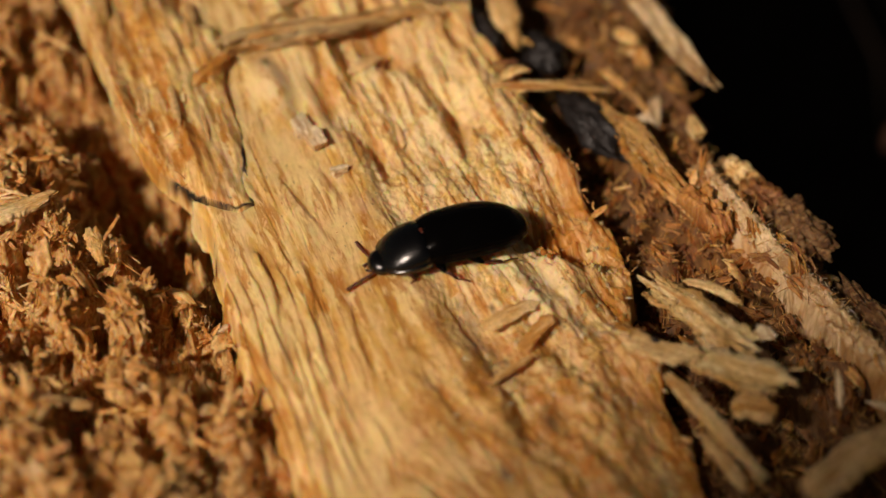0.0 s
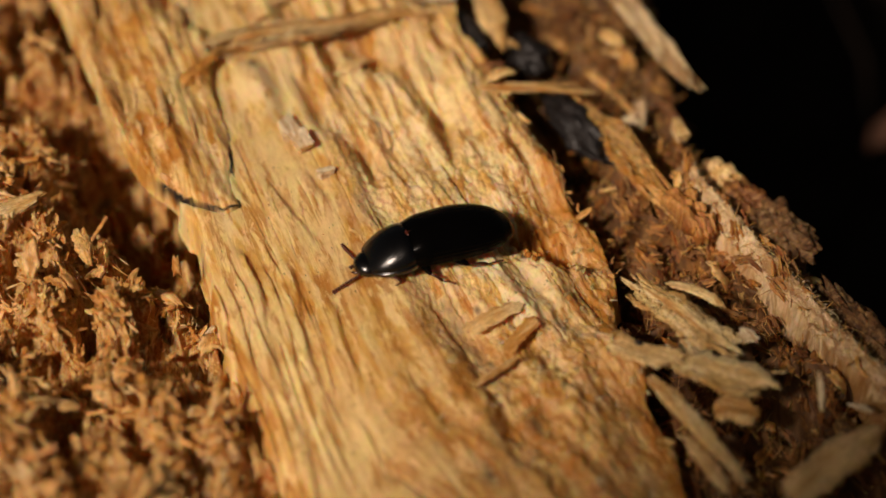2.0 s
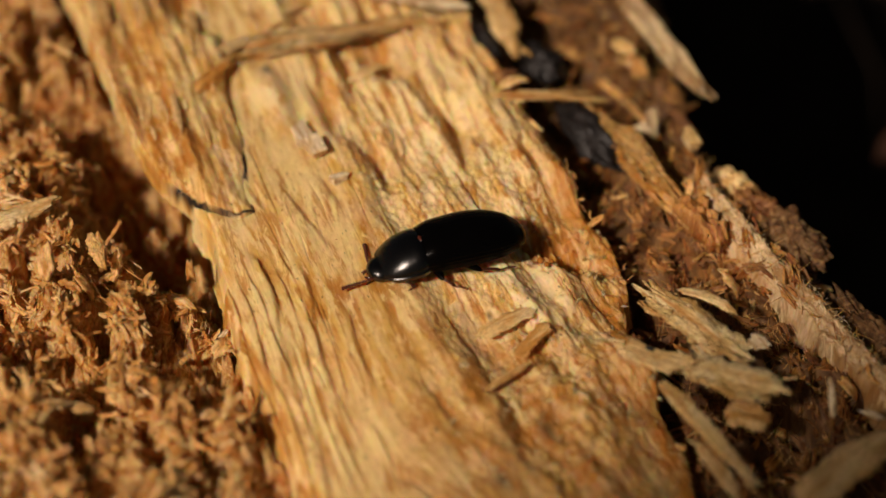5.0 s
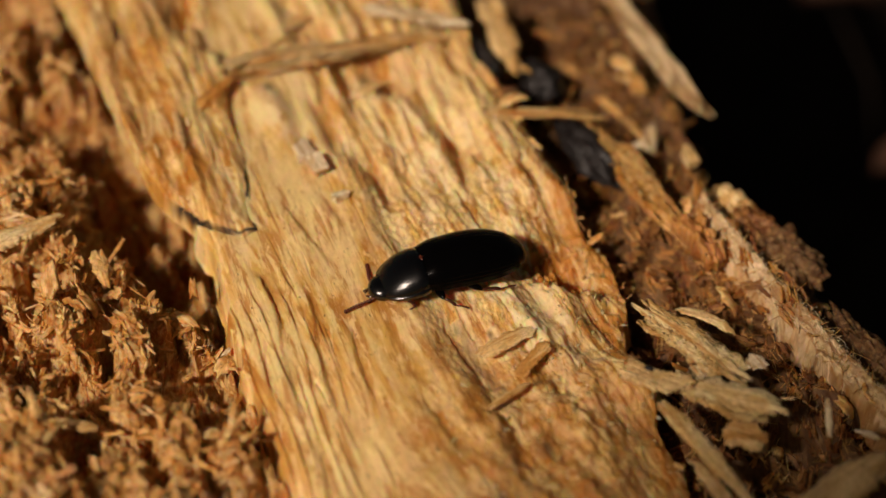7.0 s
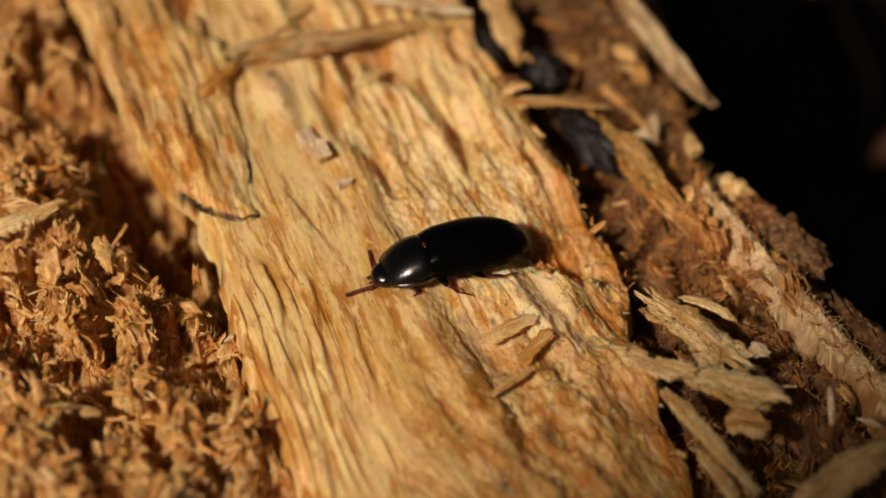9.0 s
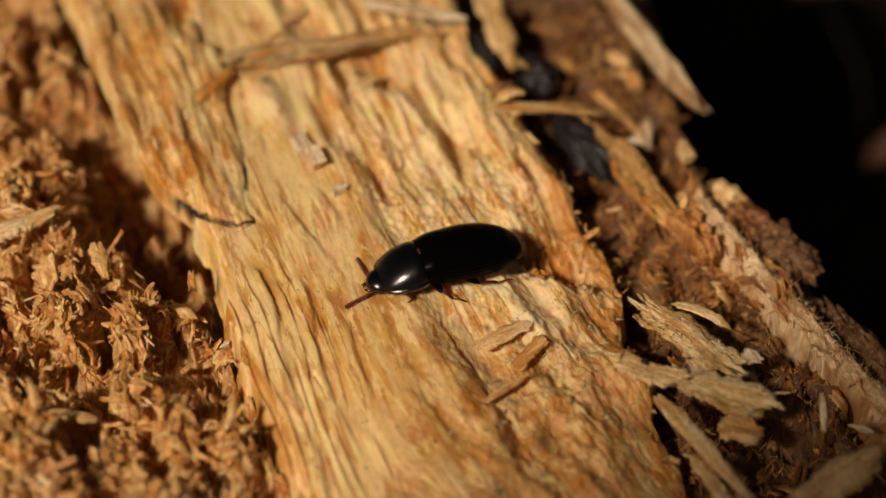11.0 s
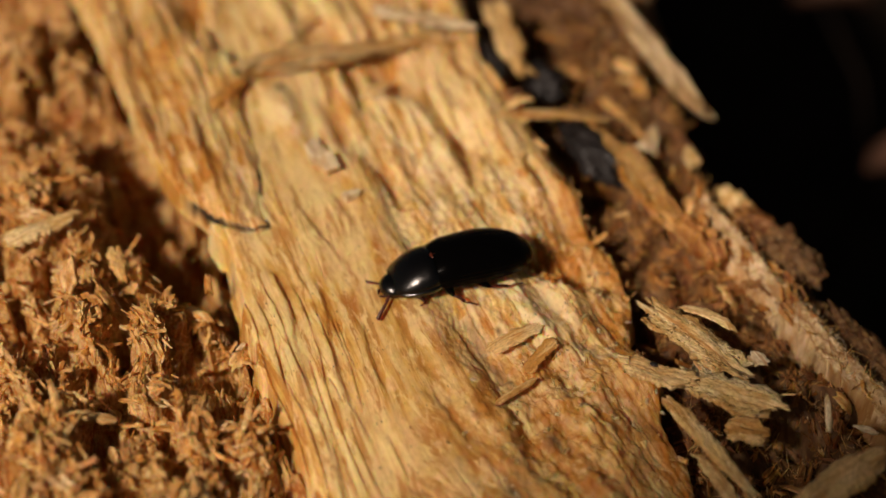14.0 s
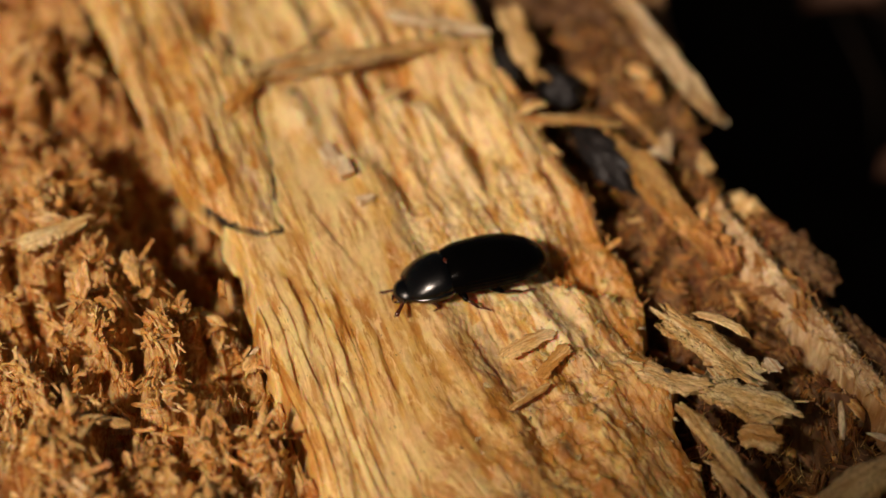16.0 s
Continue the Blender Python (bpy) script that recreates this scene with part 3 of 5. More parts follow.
def build_bed():
    x, y = np.meshgrid(np.concatenate([np.arange(-160, -46, 2.0), np.arange(-46, -4, 0.13), np.arange(-4, 48, 0.2), np.arange(48, 70, 1.0)]), np.concatenate([np.arange(-64, -38, 1.0), np.arange(-38, 44, 0.19), np.arange(44, 216, 2.0)]), indexing="ij")
    n, m = x.shape
    x, y = x.ravel(), y.ravel()
    z = bed_z(x, y)
    c, r = to_grain(x, y)
    amber = 0.9 * blob(x, y, 23.8, 1.0, 5, 2.6, -50) + 0.5 * blob(x, y, -22, -4, 6, 5)
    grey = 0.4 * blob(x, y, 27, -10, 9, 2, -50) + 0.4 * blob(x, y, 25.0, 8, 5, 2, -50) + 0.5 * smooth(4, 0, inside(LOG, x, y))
    # near-black patches on the shelf, two of them in the dips with crusts
    dark_weight = 0.6 * blob(x, y, 14.3, 13.6, 5, 2.2, -58) + 0.6 * blob(x, y, 9, 24, 6, 2.5, -60) + 0.35 * blob(x, y, 18.5, 7, 4, 2.5, -50)
    stain_shade = np.clip(np.stack([amber, grey, dark_weight], 1), 0, 1)
    v, quads = np.stack([x, y, z], 1), grid_faces(n, m)[:, ::-1]
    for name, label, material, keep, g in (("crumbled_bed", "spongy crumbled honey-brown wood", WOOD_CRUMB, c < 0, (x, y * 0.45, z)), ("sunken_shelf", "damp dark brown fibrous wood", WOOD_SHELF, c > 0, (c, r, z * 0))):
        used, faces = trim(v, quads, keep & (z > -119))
        part(name, v[used], faces, material, log, label, np.stack(g, 1)[used], stain_shade[used])


build_bed()
patch("split_face", FACE, face_z, log, WOOD_FACE, "smooth honey-coloured split wood grain", ragged=(0.28, 0.95), stain_shades=face_stain_shades)
patch("raised_flap", FLAP, flap_z, log, WOOD_FACE, "raised wood flap with a blackened edge", depth=2.0, ragged=(0.12, 0.25), stain_shades=flap_stains)
patch("pale_ridge", RIDGE, ridge_z, log, WOOD_PALE, "weathered pale granular ridge of wood", step=(0.14, 0.2), depth=3.5, ragged=(0.3, 0.6), stain_shades=ridge_stains)


# ---- splinters, chips and crumbs ----
def slab(pts, width, thick, seed=0, taper=(0.7, 0.6), fray=0.14, groove=0.07, lump_=0.14, cell=0.11):
    """A torn strip of wood along a bent line, one closed skin: every fibre column ends at its own place, the top is grooved and spongy."""
    pts = np.array(pts, float)
    if len(pts) == 2:
        pts = np.stack([pts[0], pts.mean(0), pts[1]])
    length = np.linalg.norm(pts[2] - pts[0])
    m, n = int(np.clip(width / cell, 6, 48)), int(np.clip(length / (cell * 1.5), 10, 170))
    u = np.concatenate([np.linspace(-1, 1, m), np.linspace(1, -1, m)[1:-1]])
    top = np.concatenate([np.ones(m), -np.ones(m - 2)])
    around = len(u)
    T, U = np.meshgrid(np.linspace(0, 1, n), u, indexing="ij")
    key = seed * 3.17
    col = np.floor(U * m / 3 + 40).astype(int)
    start = fray * (1.5 * np.abs(pn(U * width / 1.6, key, seed)) + 0.7 * np.abs(pn(U * width / 0.5, key, seed + 20)) + 0.3 * (PERM[(col * 5 + seed) & 255] / 255.0) ** 2) + (1 - taper[0]) * 0.45 * np.abs(U) ** 1.7
    stop = 1 - fray * (1.5 * np.abs(pn(U * width / 1.6, key + 9, seed)) + 0.7 * np.abs(pn(U * width / 0.5, key + 9, seed + 20)) + 0.3 * (PERM[(col * 9 + seed + 60) & 255] / 255.0) ** 2) - (1 - taper[1]) * 0.45 * np.abs(U) ** 1.7
    t = start + (stop - start) * T
    mid = 2 * pts[1] - (pts[0] + pts[2]) / 2
    p = ((1 - t) ** 2)[..., None] * pts[0] + (2 * t * (1 - t))[..., None] * mid + (t * t)[..., None] * pts[2]
    ahead = pts[2] - pts[0]
    across = np.cross(ahead, (0, 0, 1.0)) + 1e-6
    across /= np.linalg.norm(across)
    up = np.cross(across, ahead)
    up /= np.linalg.norm(up)
    L = t * length
    wide = 1 + 0.35 * pn(L / 2.6, key + np.sign(U), seed + 1) + 0.30 * pn(L / 0.9, key + 3 * np.sign(U), seed + 2) + 0.30 * pn(L / 0.36, key + 5 * np.sign(U), seed + 3) + 0.16 * pn(L / 0.15, key + 7 * np.sign(U), seed + 13)
    side = U * width / 2 * wide
    body = np.sqrt(np.clip(1 - np.abs(U) ** 6, 0, 1)) * np.clip(0.25 + 5 * np.minimum(T, 1 - T), 0, 1) ** 0.5
    rough = 1 + groove * 1.2 * pn(side / 0.6, L / 5 + key, seed + 4) + groove * 0.6 * pn(side / 0.25, L / 2 + key, seed + 5) + lump_ * 1.6 * pn(side / 0.9 + key, L / 1.4, seed + 6) + lump_ * 0.9 * pn(side / 0.35 + key, L / 0.5, seed + 7) + 0.12 * pn(side / 0.2 + key, L / 0.3, seed + 9)
    layer = smooth(-0.03, 0.03, pn(side / 0.7 + key, L / 3.2, seed + 10)) + 0.6 * smooth(-0.03, 0.03, pn(side / 0.35, L / 1.6 + key, seed + 11))
    rough = rough - 0.10 * layer
    warp = 0.14 * width * pn(L / 3.5, side / 2 + key, seed + 8)
    z = top * thick / 2 * body * rough + warp + 0.03 * pn(side / 0.3 + key, L / 0.42, seed + 14) + 0.015 * pn(side / 0.14 + key, L / 0.2, seed + 15)
    v = (p + across * side[..., None] + up * z[..., None]).reshape(-1, 3)
    g = np.stack([side, L, np.full_like(side, key)], -1).reshape(-1, 3)
    k = np.arange(around)
    e = n * around
    caps = np.concatenate([np.stack([np.full(around, e), (k + 1) % around, k], 1), np.stack([np.full(around, e + 1), e - around + k, e - around + (k + 1) % around], 1)])
    v = np.concatenate([v, v[:around].mean(0)[None], v[-around:].mean(0)[None]])
    g = np.concatenate([g, [[0, 0, key], [0, length, key]]])
    return v, [grid_faces(n, around, True)[:, ::-1], caps[:, ::-1]], g


SPLINTERS = 0


def splinter(label, pts, width, thick=None, material=None, name="wood_splinter", group="torn splinters", **kw):
    """A splinter as a thing of its own, with its origin at its middle."""
    global SPLINTERS
    SPLINTERS += 1
    thick = thick or width * 0.35
    v, f, g = slab(pts, width, thick, SPLINTERS, **kw)
    o = v.mean(0)
    ob = part(name, v - o, f, material or WOOD_SPLINTER, None, "", g)
    ob.matrix_basis = pose(*(o * MM))
    if width > 1.1 and np.linalg.norm(np.array(pts[-1]) - np.array(pts[0])) > 6.5 and name in ("wood_splinter", "bark_flake"):
        rng = np.random.RandomState(SPLINTERS)
        p = np.array(pts, float) - o
        ahead = p[-1] - p[0]
        length = np.linalg.norm(ahead)
        ahead /= length
        across = np.cross(ahead, (0, 0, 1.0))
        across /= np.linalg.norm(across)
        for k in range(3):
            end, way = (p[0], -ahead) if k % 2 else (p[-1], ahead)
            root = end - way * (0.12 + 0.12 * rng.rand()) * length + across * (rng.rand() - 0.5) * 0.7 * width + np.array([0, 0, 0.15 * thick])
            tip = root + way * (0.07 * length + 0.3 + 0.5 * rng.rand()) + across * 0.35 * rng.randn() + np.array([0, 0, 0.25 * rng.rand()])
            sv, sf, sg = slab([root, tip], 0.14 + 0.22 * rng.rand(), 0.14, SPLINTERS * 9 + k, (0.9, 0.3), 0.1, cell=0.07)
            part("frayed_strand", sv, sf, material or WOOD_SPLINTER, ob, "", sg)
    return tagged(ob, label, "wood splinter", group)


def lump(name, label, at, size, material, category, turn=0, seed=0, rough=0.38, detail=4, group=""):
    """An uneven lump, rougher than a ball."""
    bm = bmesh.new()
    bmesh.ops.create_icosphere(bm, subdivisions=detail, radius=1)
    v = np.array([q.co for q in bm.verts])
    f = np.array([[q.index for q in t.verts] for t in bm.faces])
    bm.free()
    n = np.array([noise.fractal(Vector(q * 1.9) + Vector((seed * 5.1, 0, 0)), 0.6, 2.1, 6) for q in v])
    v = v * (1 + rough * n)[:, None] * np.array(size)
    ob = part(name, v, f, material, None, "", v + seed * 3)
    ob.matrix_basis = pose(at[0] * MM, at[1] * MM, at[2] * MM, 0, 0, turn)
    return tagged(ob, label, category, group)


splinter("long pale torn splinter bridging the hollow shelf", [(16.8, -6.1, -0.6), (21.4, -11.6, 0.2), (26.3, -17.0, 0.5)], 3.0, 0.55, cell=0.065, fray=0.2)
splinter("broad ragged tan splinter over dark hollow", [(19.6, -14.6, 0.2), (23.5, -17.8, 0.6), (28.6, -20.0, 0.8)], 3.3, 0.55, cell=0.065, fray=0.2)
splinter("thin curved pale sliver with a dark gap beneath", [(20.0, -8.0, 0.2), (22.8, -9.8, 1.0), (24.9, -11.8, 1.0)], 0.95, 0.22, cell=0.06)
splinter("knobbly pale splinter with a dark pinhole", [(14.8, -14.0, 0.4), (17.8, -16.0, 0.8), (21.8, -17.2, 0.7)], 2.2, 0.7, cell=0.07, fray=0.22)
splinter("long straight tan splinter pointing downhill", [(17.8, -17.6, 0.3), (21.0, -21.9, 0.0), (25.2, -28.4, -0.8)], 1.4, 0.7, taper=(0.6, 0.4), cell=0.07)
splinter("short blurred tan splinter beside the long one", [(20.6, -22.6, -0.8), (23.8, -28.6, -1.4)], 1.2, 0.7)
splinter("upright white needle of torn wood", [(31.9, -20.1, -2.5), (31.2, -17.6, 1.8)], 0.75, 0.3, WOOD_WHITE, taper=(0.9, 0.02), fray=0.4, lump_=0.5)
splinter("thick weathered splinter at the log's edge", [(27.2, -30.0, -0.4), (31.4, -26.4, 0.0), (36.0, -23.0, 0.2)], 2.8, 1.5, taper=(0.8, 0.6))
splinter("orange-brown rotten chip under the broad splinter", [(23.0, -19.8, -1.2), (27.0, -21.0, -1.0)], 2.4, 1.2)
splinter("translucent amber shaving curled off the face", [(3.9, -13.1, -0.3), (6.4, -11.3, 0.0), (9.1, -9.9, -0.1)], 1.5, 0.2, WOOD_SLIVER, taper=(0.9, 0.8), fray=0.15, cell=0.07)
splinter("narrow tan sliver lying across the grain", [(4.5, -18.4, -0.5), (8.3, -15.6, -0.2)], 0.6, 0.35, WOOD_SPLINTER, taper=(0.9, 0.8), fray=0.12, cell=0.07)
splinter("short amber shaving across the grain", [(7.1, -15.1, -0.5), (8.6, -13.1, -0.2), (9.9, -11.4, -0.1)], 1.2, 0.2, WOOD_SLIVER, taper=(0.9, 0.8), fray=0.15, cell=0.07)
splinter("long tan splinter lying across the grain", [(-23.0, 19.4, 1.2), (-10.5, 23.0, 1.0), (4.2, 26.4, 0.6)], 3.0, 0.8, WOOD_SLIVER, taper=(0.6, 0.3), fray=0.3, lump_=0.3)
splinter("bright white pointed splinter", [(-7.0, 28.2, 2.4), (4.6, 26.0, 2.0)], 1.5, 0.6, WOOD_WHITE, taper=(0.8, 0.1), lump_=0.4)
splinter("slanting splinter on the raised flap", [(-23.6, 11.4, 1.2), (-16.8, 20.2, 1.5)], 1.7, 0.9, WOOD_CHIP, fray=0.25, lump_=0.45)
splinter("pale flat splinter on crumbled wood", [(-37.5, -2.0, 0.8), (-30.6, 1.9, 0.9)], 2.0, 0.8, taper=(0.8, 0.5))
splinter("thin tan sliver on crumbled wood", [(-31.4, -20.4, 1.0), (-24.8, -21.0, 0.2)], 1.0, 0.5)
splinter("rounded tan splinter on crumbled wood", [(-34.0, -24.0, 0.9), (-28.0, -20.9, 0.9)], 1.6, 0.9)
splinter("broad orange-brown board fragment on crumbled wood", [(-34.5, -21.5, -0.2), (-31.0, -34.0, -0.8)], 6.5, 1.6, WOOD_CRUMB, "wood_board", taper=(0.9, 0.9))
rng = np.random.RandomState(21)
for k in range(12):
    y, z = 16.2 + 1.4 * rng.rand(), 0.1 - 0.7 * rng.rand()
    end = 12.0 + 7.5 * rng.rand()
    splinter("thin frayed pale fibre bridging two black hollows", [(4.0 + 2.5 * rng.rand(), y - 0.2, z), (9.5, y, z - 0.5 * rng.rand()), (end, y + 1.6 * (rng.rand() - 0.2), z - 0.11 * (end - 8))], 0.22 + 0.35 * rng.rand(), 0.16, WOOD_SPLINTER if k % 2 else WOOD_CHIP, group="fibres over the hollow", taper=(0.8, 0.3), fray=0.3, cell=0.09)
for k in range(9):
    x, y, turn, size = -24 + 18 * rng.rand(), 17.5 + 8.0 * rng.rand(), 0.15 + 0.7 * rng.rand(), 5 + 8 * rng.rand()
    if k > 5:
        x, y, turn = 10 + 8 * rng.rand(), 20 + 10 * rng.rand(), -1.2 + 0.8 * rng.rand()
    a = np.array([x, y]) + np.outer([0, 0.5, 1.0], [math.cos(turn) * size, math.sin(turn) * size])
    z = surface(a[:, 0], a[:, 1]) + 0.25
    splinter("torn tan splinter in a jumble across the grain", [(*a[0], z[0]), (*a[1], max(z[1], (z[0] + z[2]) / 2)), (*a[2], z[2])], 0.6 + 1.1 * rng.rand(), 0.35, (WOOD_CHIP, WOOD_SPLINTER, WOOD_SLIVER)[k % 3], group="jumbled splinters", taper=(0.6, 0.3), fray=0.3)
splinter("wedge of wood between black crusts", [(5.4, 32.5, 0.2), (8.4, 21.4, -0.8)], 2.4, 1.2, taper=(1.0, 0.15))
splinter("long brown strip of wood along the log", [(13.6, 18.4, -2.2), (18.7, 9.6, -2.2), (23.8, 0.8, -3.2)], 2.8, 1.6, WOOD_CHIP, taper=(0.6, 0.4), fray=0.3, lump_=0.3)
splinter("long pale pointed splinter jutting from the log's edge", [(15.6, 37.0, 0.2), (21.4, 25.0, -0.8), (26.1, 15.9, -2.0)], 2.0, 1.4, WOOD_PALE, taper=(0.9, 0.25))

splinter("orange-brown knob of rotten wood on the shelf", [(21.6, 5.2, -2.6), (23.4, 2.4, -2.0), (25.0, -0.8, -2.8)], 2.6, 2.2, WOOD_ORANGE, "wood_chunk", taper=(0.8, 0.8), lump_=0.5)
splinter("small orange knob of rotten wood on the shelf", [(24.6, 3.6, -2.8), (26.4, 0.4, -2.8)], 1.8, 1.6, WOOD_ORANGE, "wood_chunk", taper=(0.8, 0.8), lump_=0.5)
for k in range(11):
    x, y = 12.5 + 10 * rng.rand(), 8 + 26 * rng.rand()
    x = x - 0.28 * (y - 12)
    turn, size = -1.1 + 0.7 * rng.randn(), 3.0 + 4.0 * rng.rand()
    a = np.array([x, y]) + np.outer([-0.5, 0, 0.5], [math.cos(turn) * size, math.sin(turn) * size])
    z = float(surface(a[:, 0], a[:, 1]).max()) + 0.2
    splinter("ragged tan scrap of wood on the dark shelf", [(*a[0], z - 0.3), (*a[1], z + 0.2), (*a[2], z - 0.5 * rng.rand())], 0.5 + 0.8 * rng.rand(), 0.25, (WOOD_CHIP, WOOD_DARK, WOOD_ORANGE, WOOD_PALE)[k % 4], "wood_scrap", "scraps on the shelf", taper=(0.7, 0.4), fray=0.35, lump_=0.2)
lump("wood_lump", "brown crumbling lump of rotten wood at the edge", (28.6, 6.0, -4.8), (3.2, 1.6, 1.4), WOOD_DARK, "wood lump", -60, 11, 0.45, 5, "crumbling lumps")
lump("wood_lump", "brown crumbling lump of bark at the edge", (31.2, 2.6, -4.6), (3.6, 2.0, 1.7), WOOD_BARK, "wood lump", -62, 12, 0.5, 5, "crumbling lumps")
lump("wood_lump", "small tan crumbling lump of wood", (26.8, 9.0, -4.2), (1.8, 1.2, 1.1), WOOD_SPLINTER, "wood lump", -40, 13, 0.45, 5, "crumbling lumps")
lump("wood_lump", "dark crumbling lump of bark below the ridge", (36.6, -8.5, -5.2), (5.0, 1.6, 1.6), WOOD_BARK, "wood lump", -62, 14, 0.5, 5, "crumbling lumps")
lump("crust_lump", "black charred-looking crust in a hollow", (14.6, 13.6, -2.6), (4.6, 1.6, 1.4), CHAR, "crust", -58, 1, group="black crusts")
lump("crust_lump", "black crust wedged between splinters", (10.4, 23.4, -2.4), (2.6, 1.6, 1.5), CHAR, "crust", -60, 2, group="black crusts")
lump("crust_lump", "small black crust along the face's edge", (4.9, 25.2, -1.2), (3.4, 1.0, 1.0), CHAR, "crust", -65, 3, group="black crusts")
splinter("small white ragged flake standing on a splinter", [(25.7, -13.2, 0.7), (27.0, -14.8, 0.0)], 1.5, 0.12, WOOD_WHITE, "wood_flake", taper=(0.7, 0.7), fray=0.3, cell=0.05, lump_=0.05)
splinter("tiny white torn chip in the gap beside the face", [(-16.9, -11.4, -2.2), (-15.6, -10.6, -1.4)], 0.6, 0.2, WOOD_WHITE, "wood_flake", taper=(0.8, 0.4), fray=0.45)
splinter("upright pale sliver on crumbled wood", [(-19.3, -6.4, -1.2), (-19.5, -5.2, 1.6)], 0.7, 0.35, WOOD_CHIP, taper=(0.9, 0.2), fray=0.4, lump_=0.5)
splinter("bright torn chip standing in crumbled wood", [(-30.9, -8.0, 0.6), (-30.6, -5.2, 3.4)], 1.4, 0.7, WOOD_CHIP, taper=(0.9, 0.4), lump_=0.4, fray=0.3)
splinter("thin pale sliver lying at the log's edge", [(33.4, -19.2, -1.6), (36.4, -20.4, -1.6)], 0.7, 0.3, WOOD_WHITE, taper=(0.5, 0.2), fray=0.4, lump_=0.5)
splinter("ragged honey-coloured chip on crumbled wood", [(-28.2, -0.5, -0.4), (-26.2, -6.0, 0.2)], 1.5, 0.6, WOOD_CHIP, taper=(0.8, 0.5), lump_=0.4, fray=0.3)
splinter("pale rounded fragment at the near end of the heap", [(-20.0, -27.6, 0.2), (-17.6, -30.5, 0.2)], 3.2, 2.0, WOOD_SPLINTER, "wood_chunk", "pale chunks", taper=(0.9, 0.9), lump_=0.5)


def block(label, at, size, turn, material, seed, tip=12):
    """A torn splintery block: skewed box with broken corners and a fibrous skin."""
    rng = np.random.RandomState(seed)
    bm = bmesh.new()
    bmesh.ops.create_cube(bm, size=1.0)
    for q in bm.verts:
        q.co += Vector(rng.rand(3) - 0.5) * 0.42
    bmesh.ops.bevel(bm, geom=bm.edges[:], offset=0.05, segments=1, affect="EDGES")
    bmesh.ops.subdivide_edges(bm, edges=bm.edges[:], cuts=5, use_grid_fill=True)
    bmesh.ops.triangulate(bm, faces=bm.faces[:])
    v = np.array([q.co for q in bm.verts])
    f = np.array([[q.index for q in t.verts] for t in bm.faces])
    bm.free()
    n = np.array([noise.fractal(Vector((q[0] * 1.2, q[1] * 4, q[2] * 4)) + Vector((seed * 3.3, 0, 0)), 0.7, 2.1, 5) for q in v])
    v = v * (1 + 0.10 * n)[:, None] * np.array(size)
    ob = part("wood_block", v, f, material, None, "", v[:, [1, 0, 2]] + seed * 3, smooth=False)
    ob.matrix_basis = pose(at[0] * MM, at[1] * MM, at[2] * MM, tip * (rng.rand() - 0.5), tip * (rng.rand() - 0.5), turn)
    return tagged(ob, label, "wood block", "pale blocks")


def seat(x, y, up):
    return (x, y, float(surface(np.array([x]), np.array([y]))[0]) + up)


block("small pale squared block of wood on the split face", seat(-9.7, 8.8, 0.6), (1.9, 1.5, 1.3), -58, WOOD_WHITE, 1)
block("tiny pale block of wood on the split face", seat(-7.5, 5.0, 0.35), (1.4, 0.7, 0.7), 30, WOOD_WHITE, 2)
block("flat pale block of wood on the split face", seat(-10.9, 10.8, 0.35), (2.4, 1.7, 0.9), -64, WOOD_WHITE, 5)
block("bright pale squared chunk of wood at the edge", (23.4, 12.6, -2.0), (2.0, 1.1, 1.2), -70, WOOD_SPLINTER, 3)
block("small pale crumb of wood on the shelf", seat(19.3, 16.7, 0.4), (1.4, 1.1, 1.1), 20, WOOD_WHITE, 4)
block("pale chip of wood on the dark shelf", seat(16.5, 21.5, 0.4), (2.2, 1.2, 0.9), -40, WOOD_PALE, 6)
block("tan chip of wood on the dark shelf", seat(19.5, 26.0, 0.4), (2.6, 1.3, 0.9), -70, WOOD_CHIP, 7)
for k in range(3):
    lump("resin_bead", "glossy amber resin bead on the wood", (9.4 + 0.45 * k, -4.4 - 0.4 * (k % 2), -0.2), (0.28 - 0.06 * k,) * 3, RESIN, "resin bead", 0, 20 + k, 0.1, 2, "resin beads")


# ---- the beetle ----
HEAD_TO = Vector((-0.950, -0.312, 0)).normalized()
BEETLE_TURN = math.degrees(math.atan2(HEAD_TO.y, HEAD_TO.x))
beetle = thing("beetle", "glossy black darkling beetle resting on split wood", "beetle", at=(1.75, -4.45, 0.0), turn=BEETLE_TURN)


def table(x, xs, ys):
    """Smooth curve through a few stations."""
    xs, ys = np.array(xs, float), np.array(ys, float)
    m = np.gradient(ys, xs)
    i = np.clip(np.searchsorted(xs, x) - 1, 0, len(xs) - 2)
    h = xs[i + 1] - xs[i]
    t = (x - xs[i]) / h
    return (2 * t ** 3 - 3 * t ** 2 + 1) * ys[i] + (t ** 3 - 2 * t ** 2 + t) * h * m[i] + (-2 * t ** 3 + 3 * t ** 2) * ys[i + 1] + (t ** 3 - t ** 2) * h * m[i + 1]


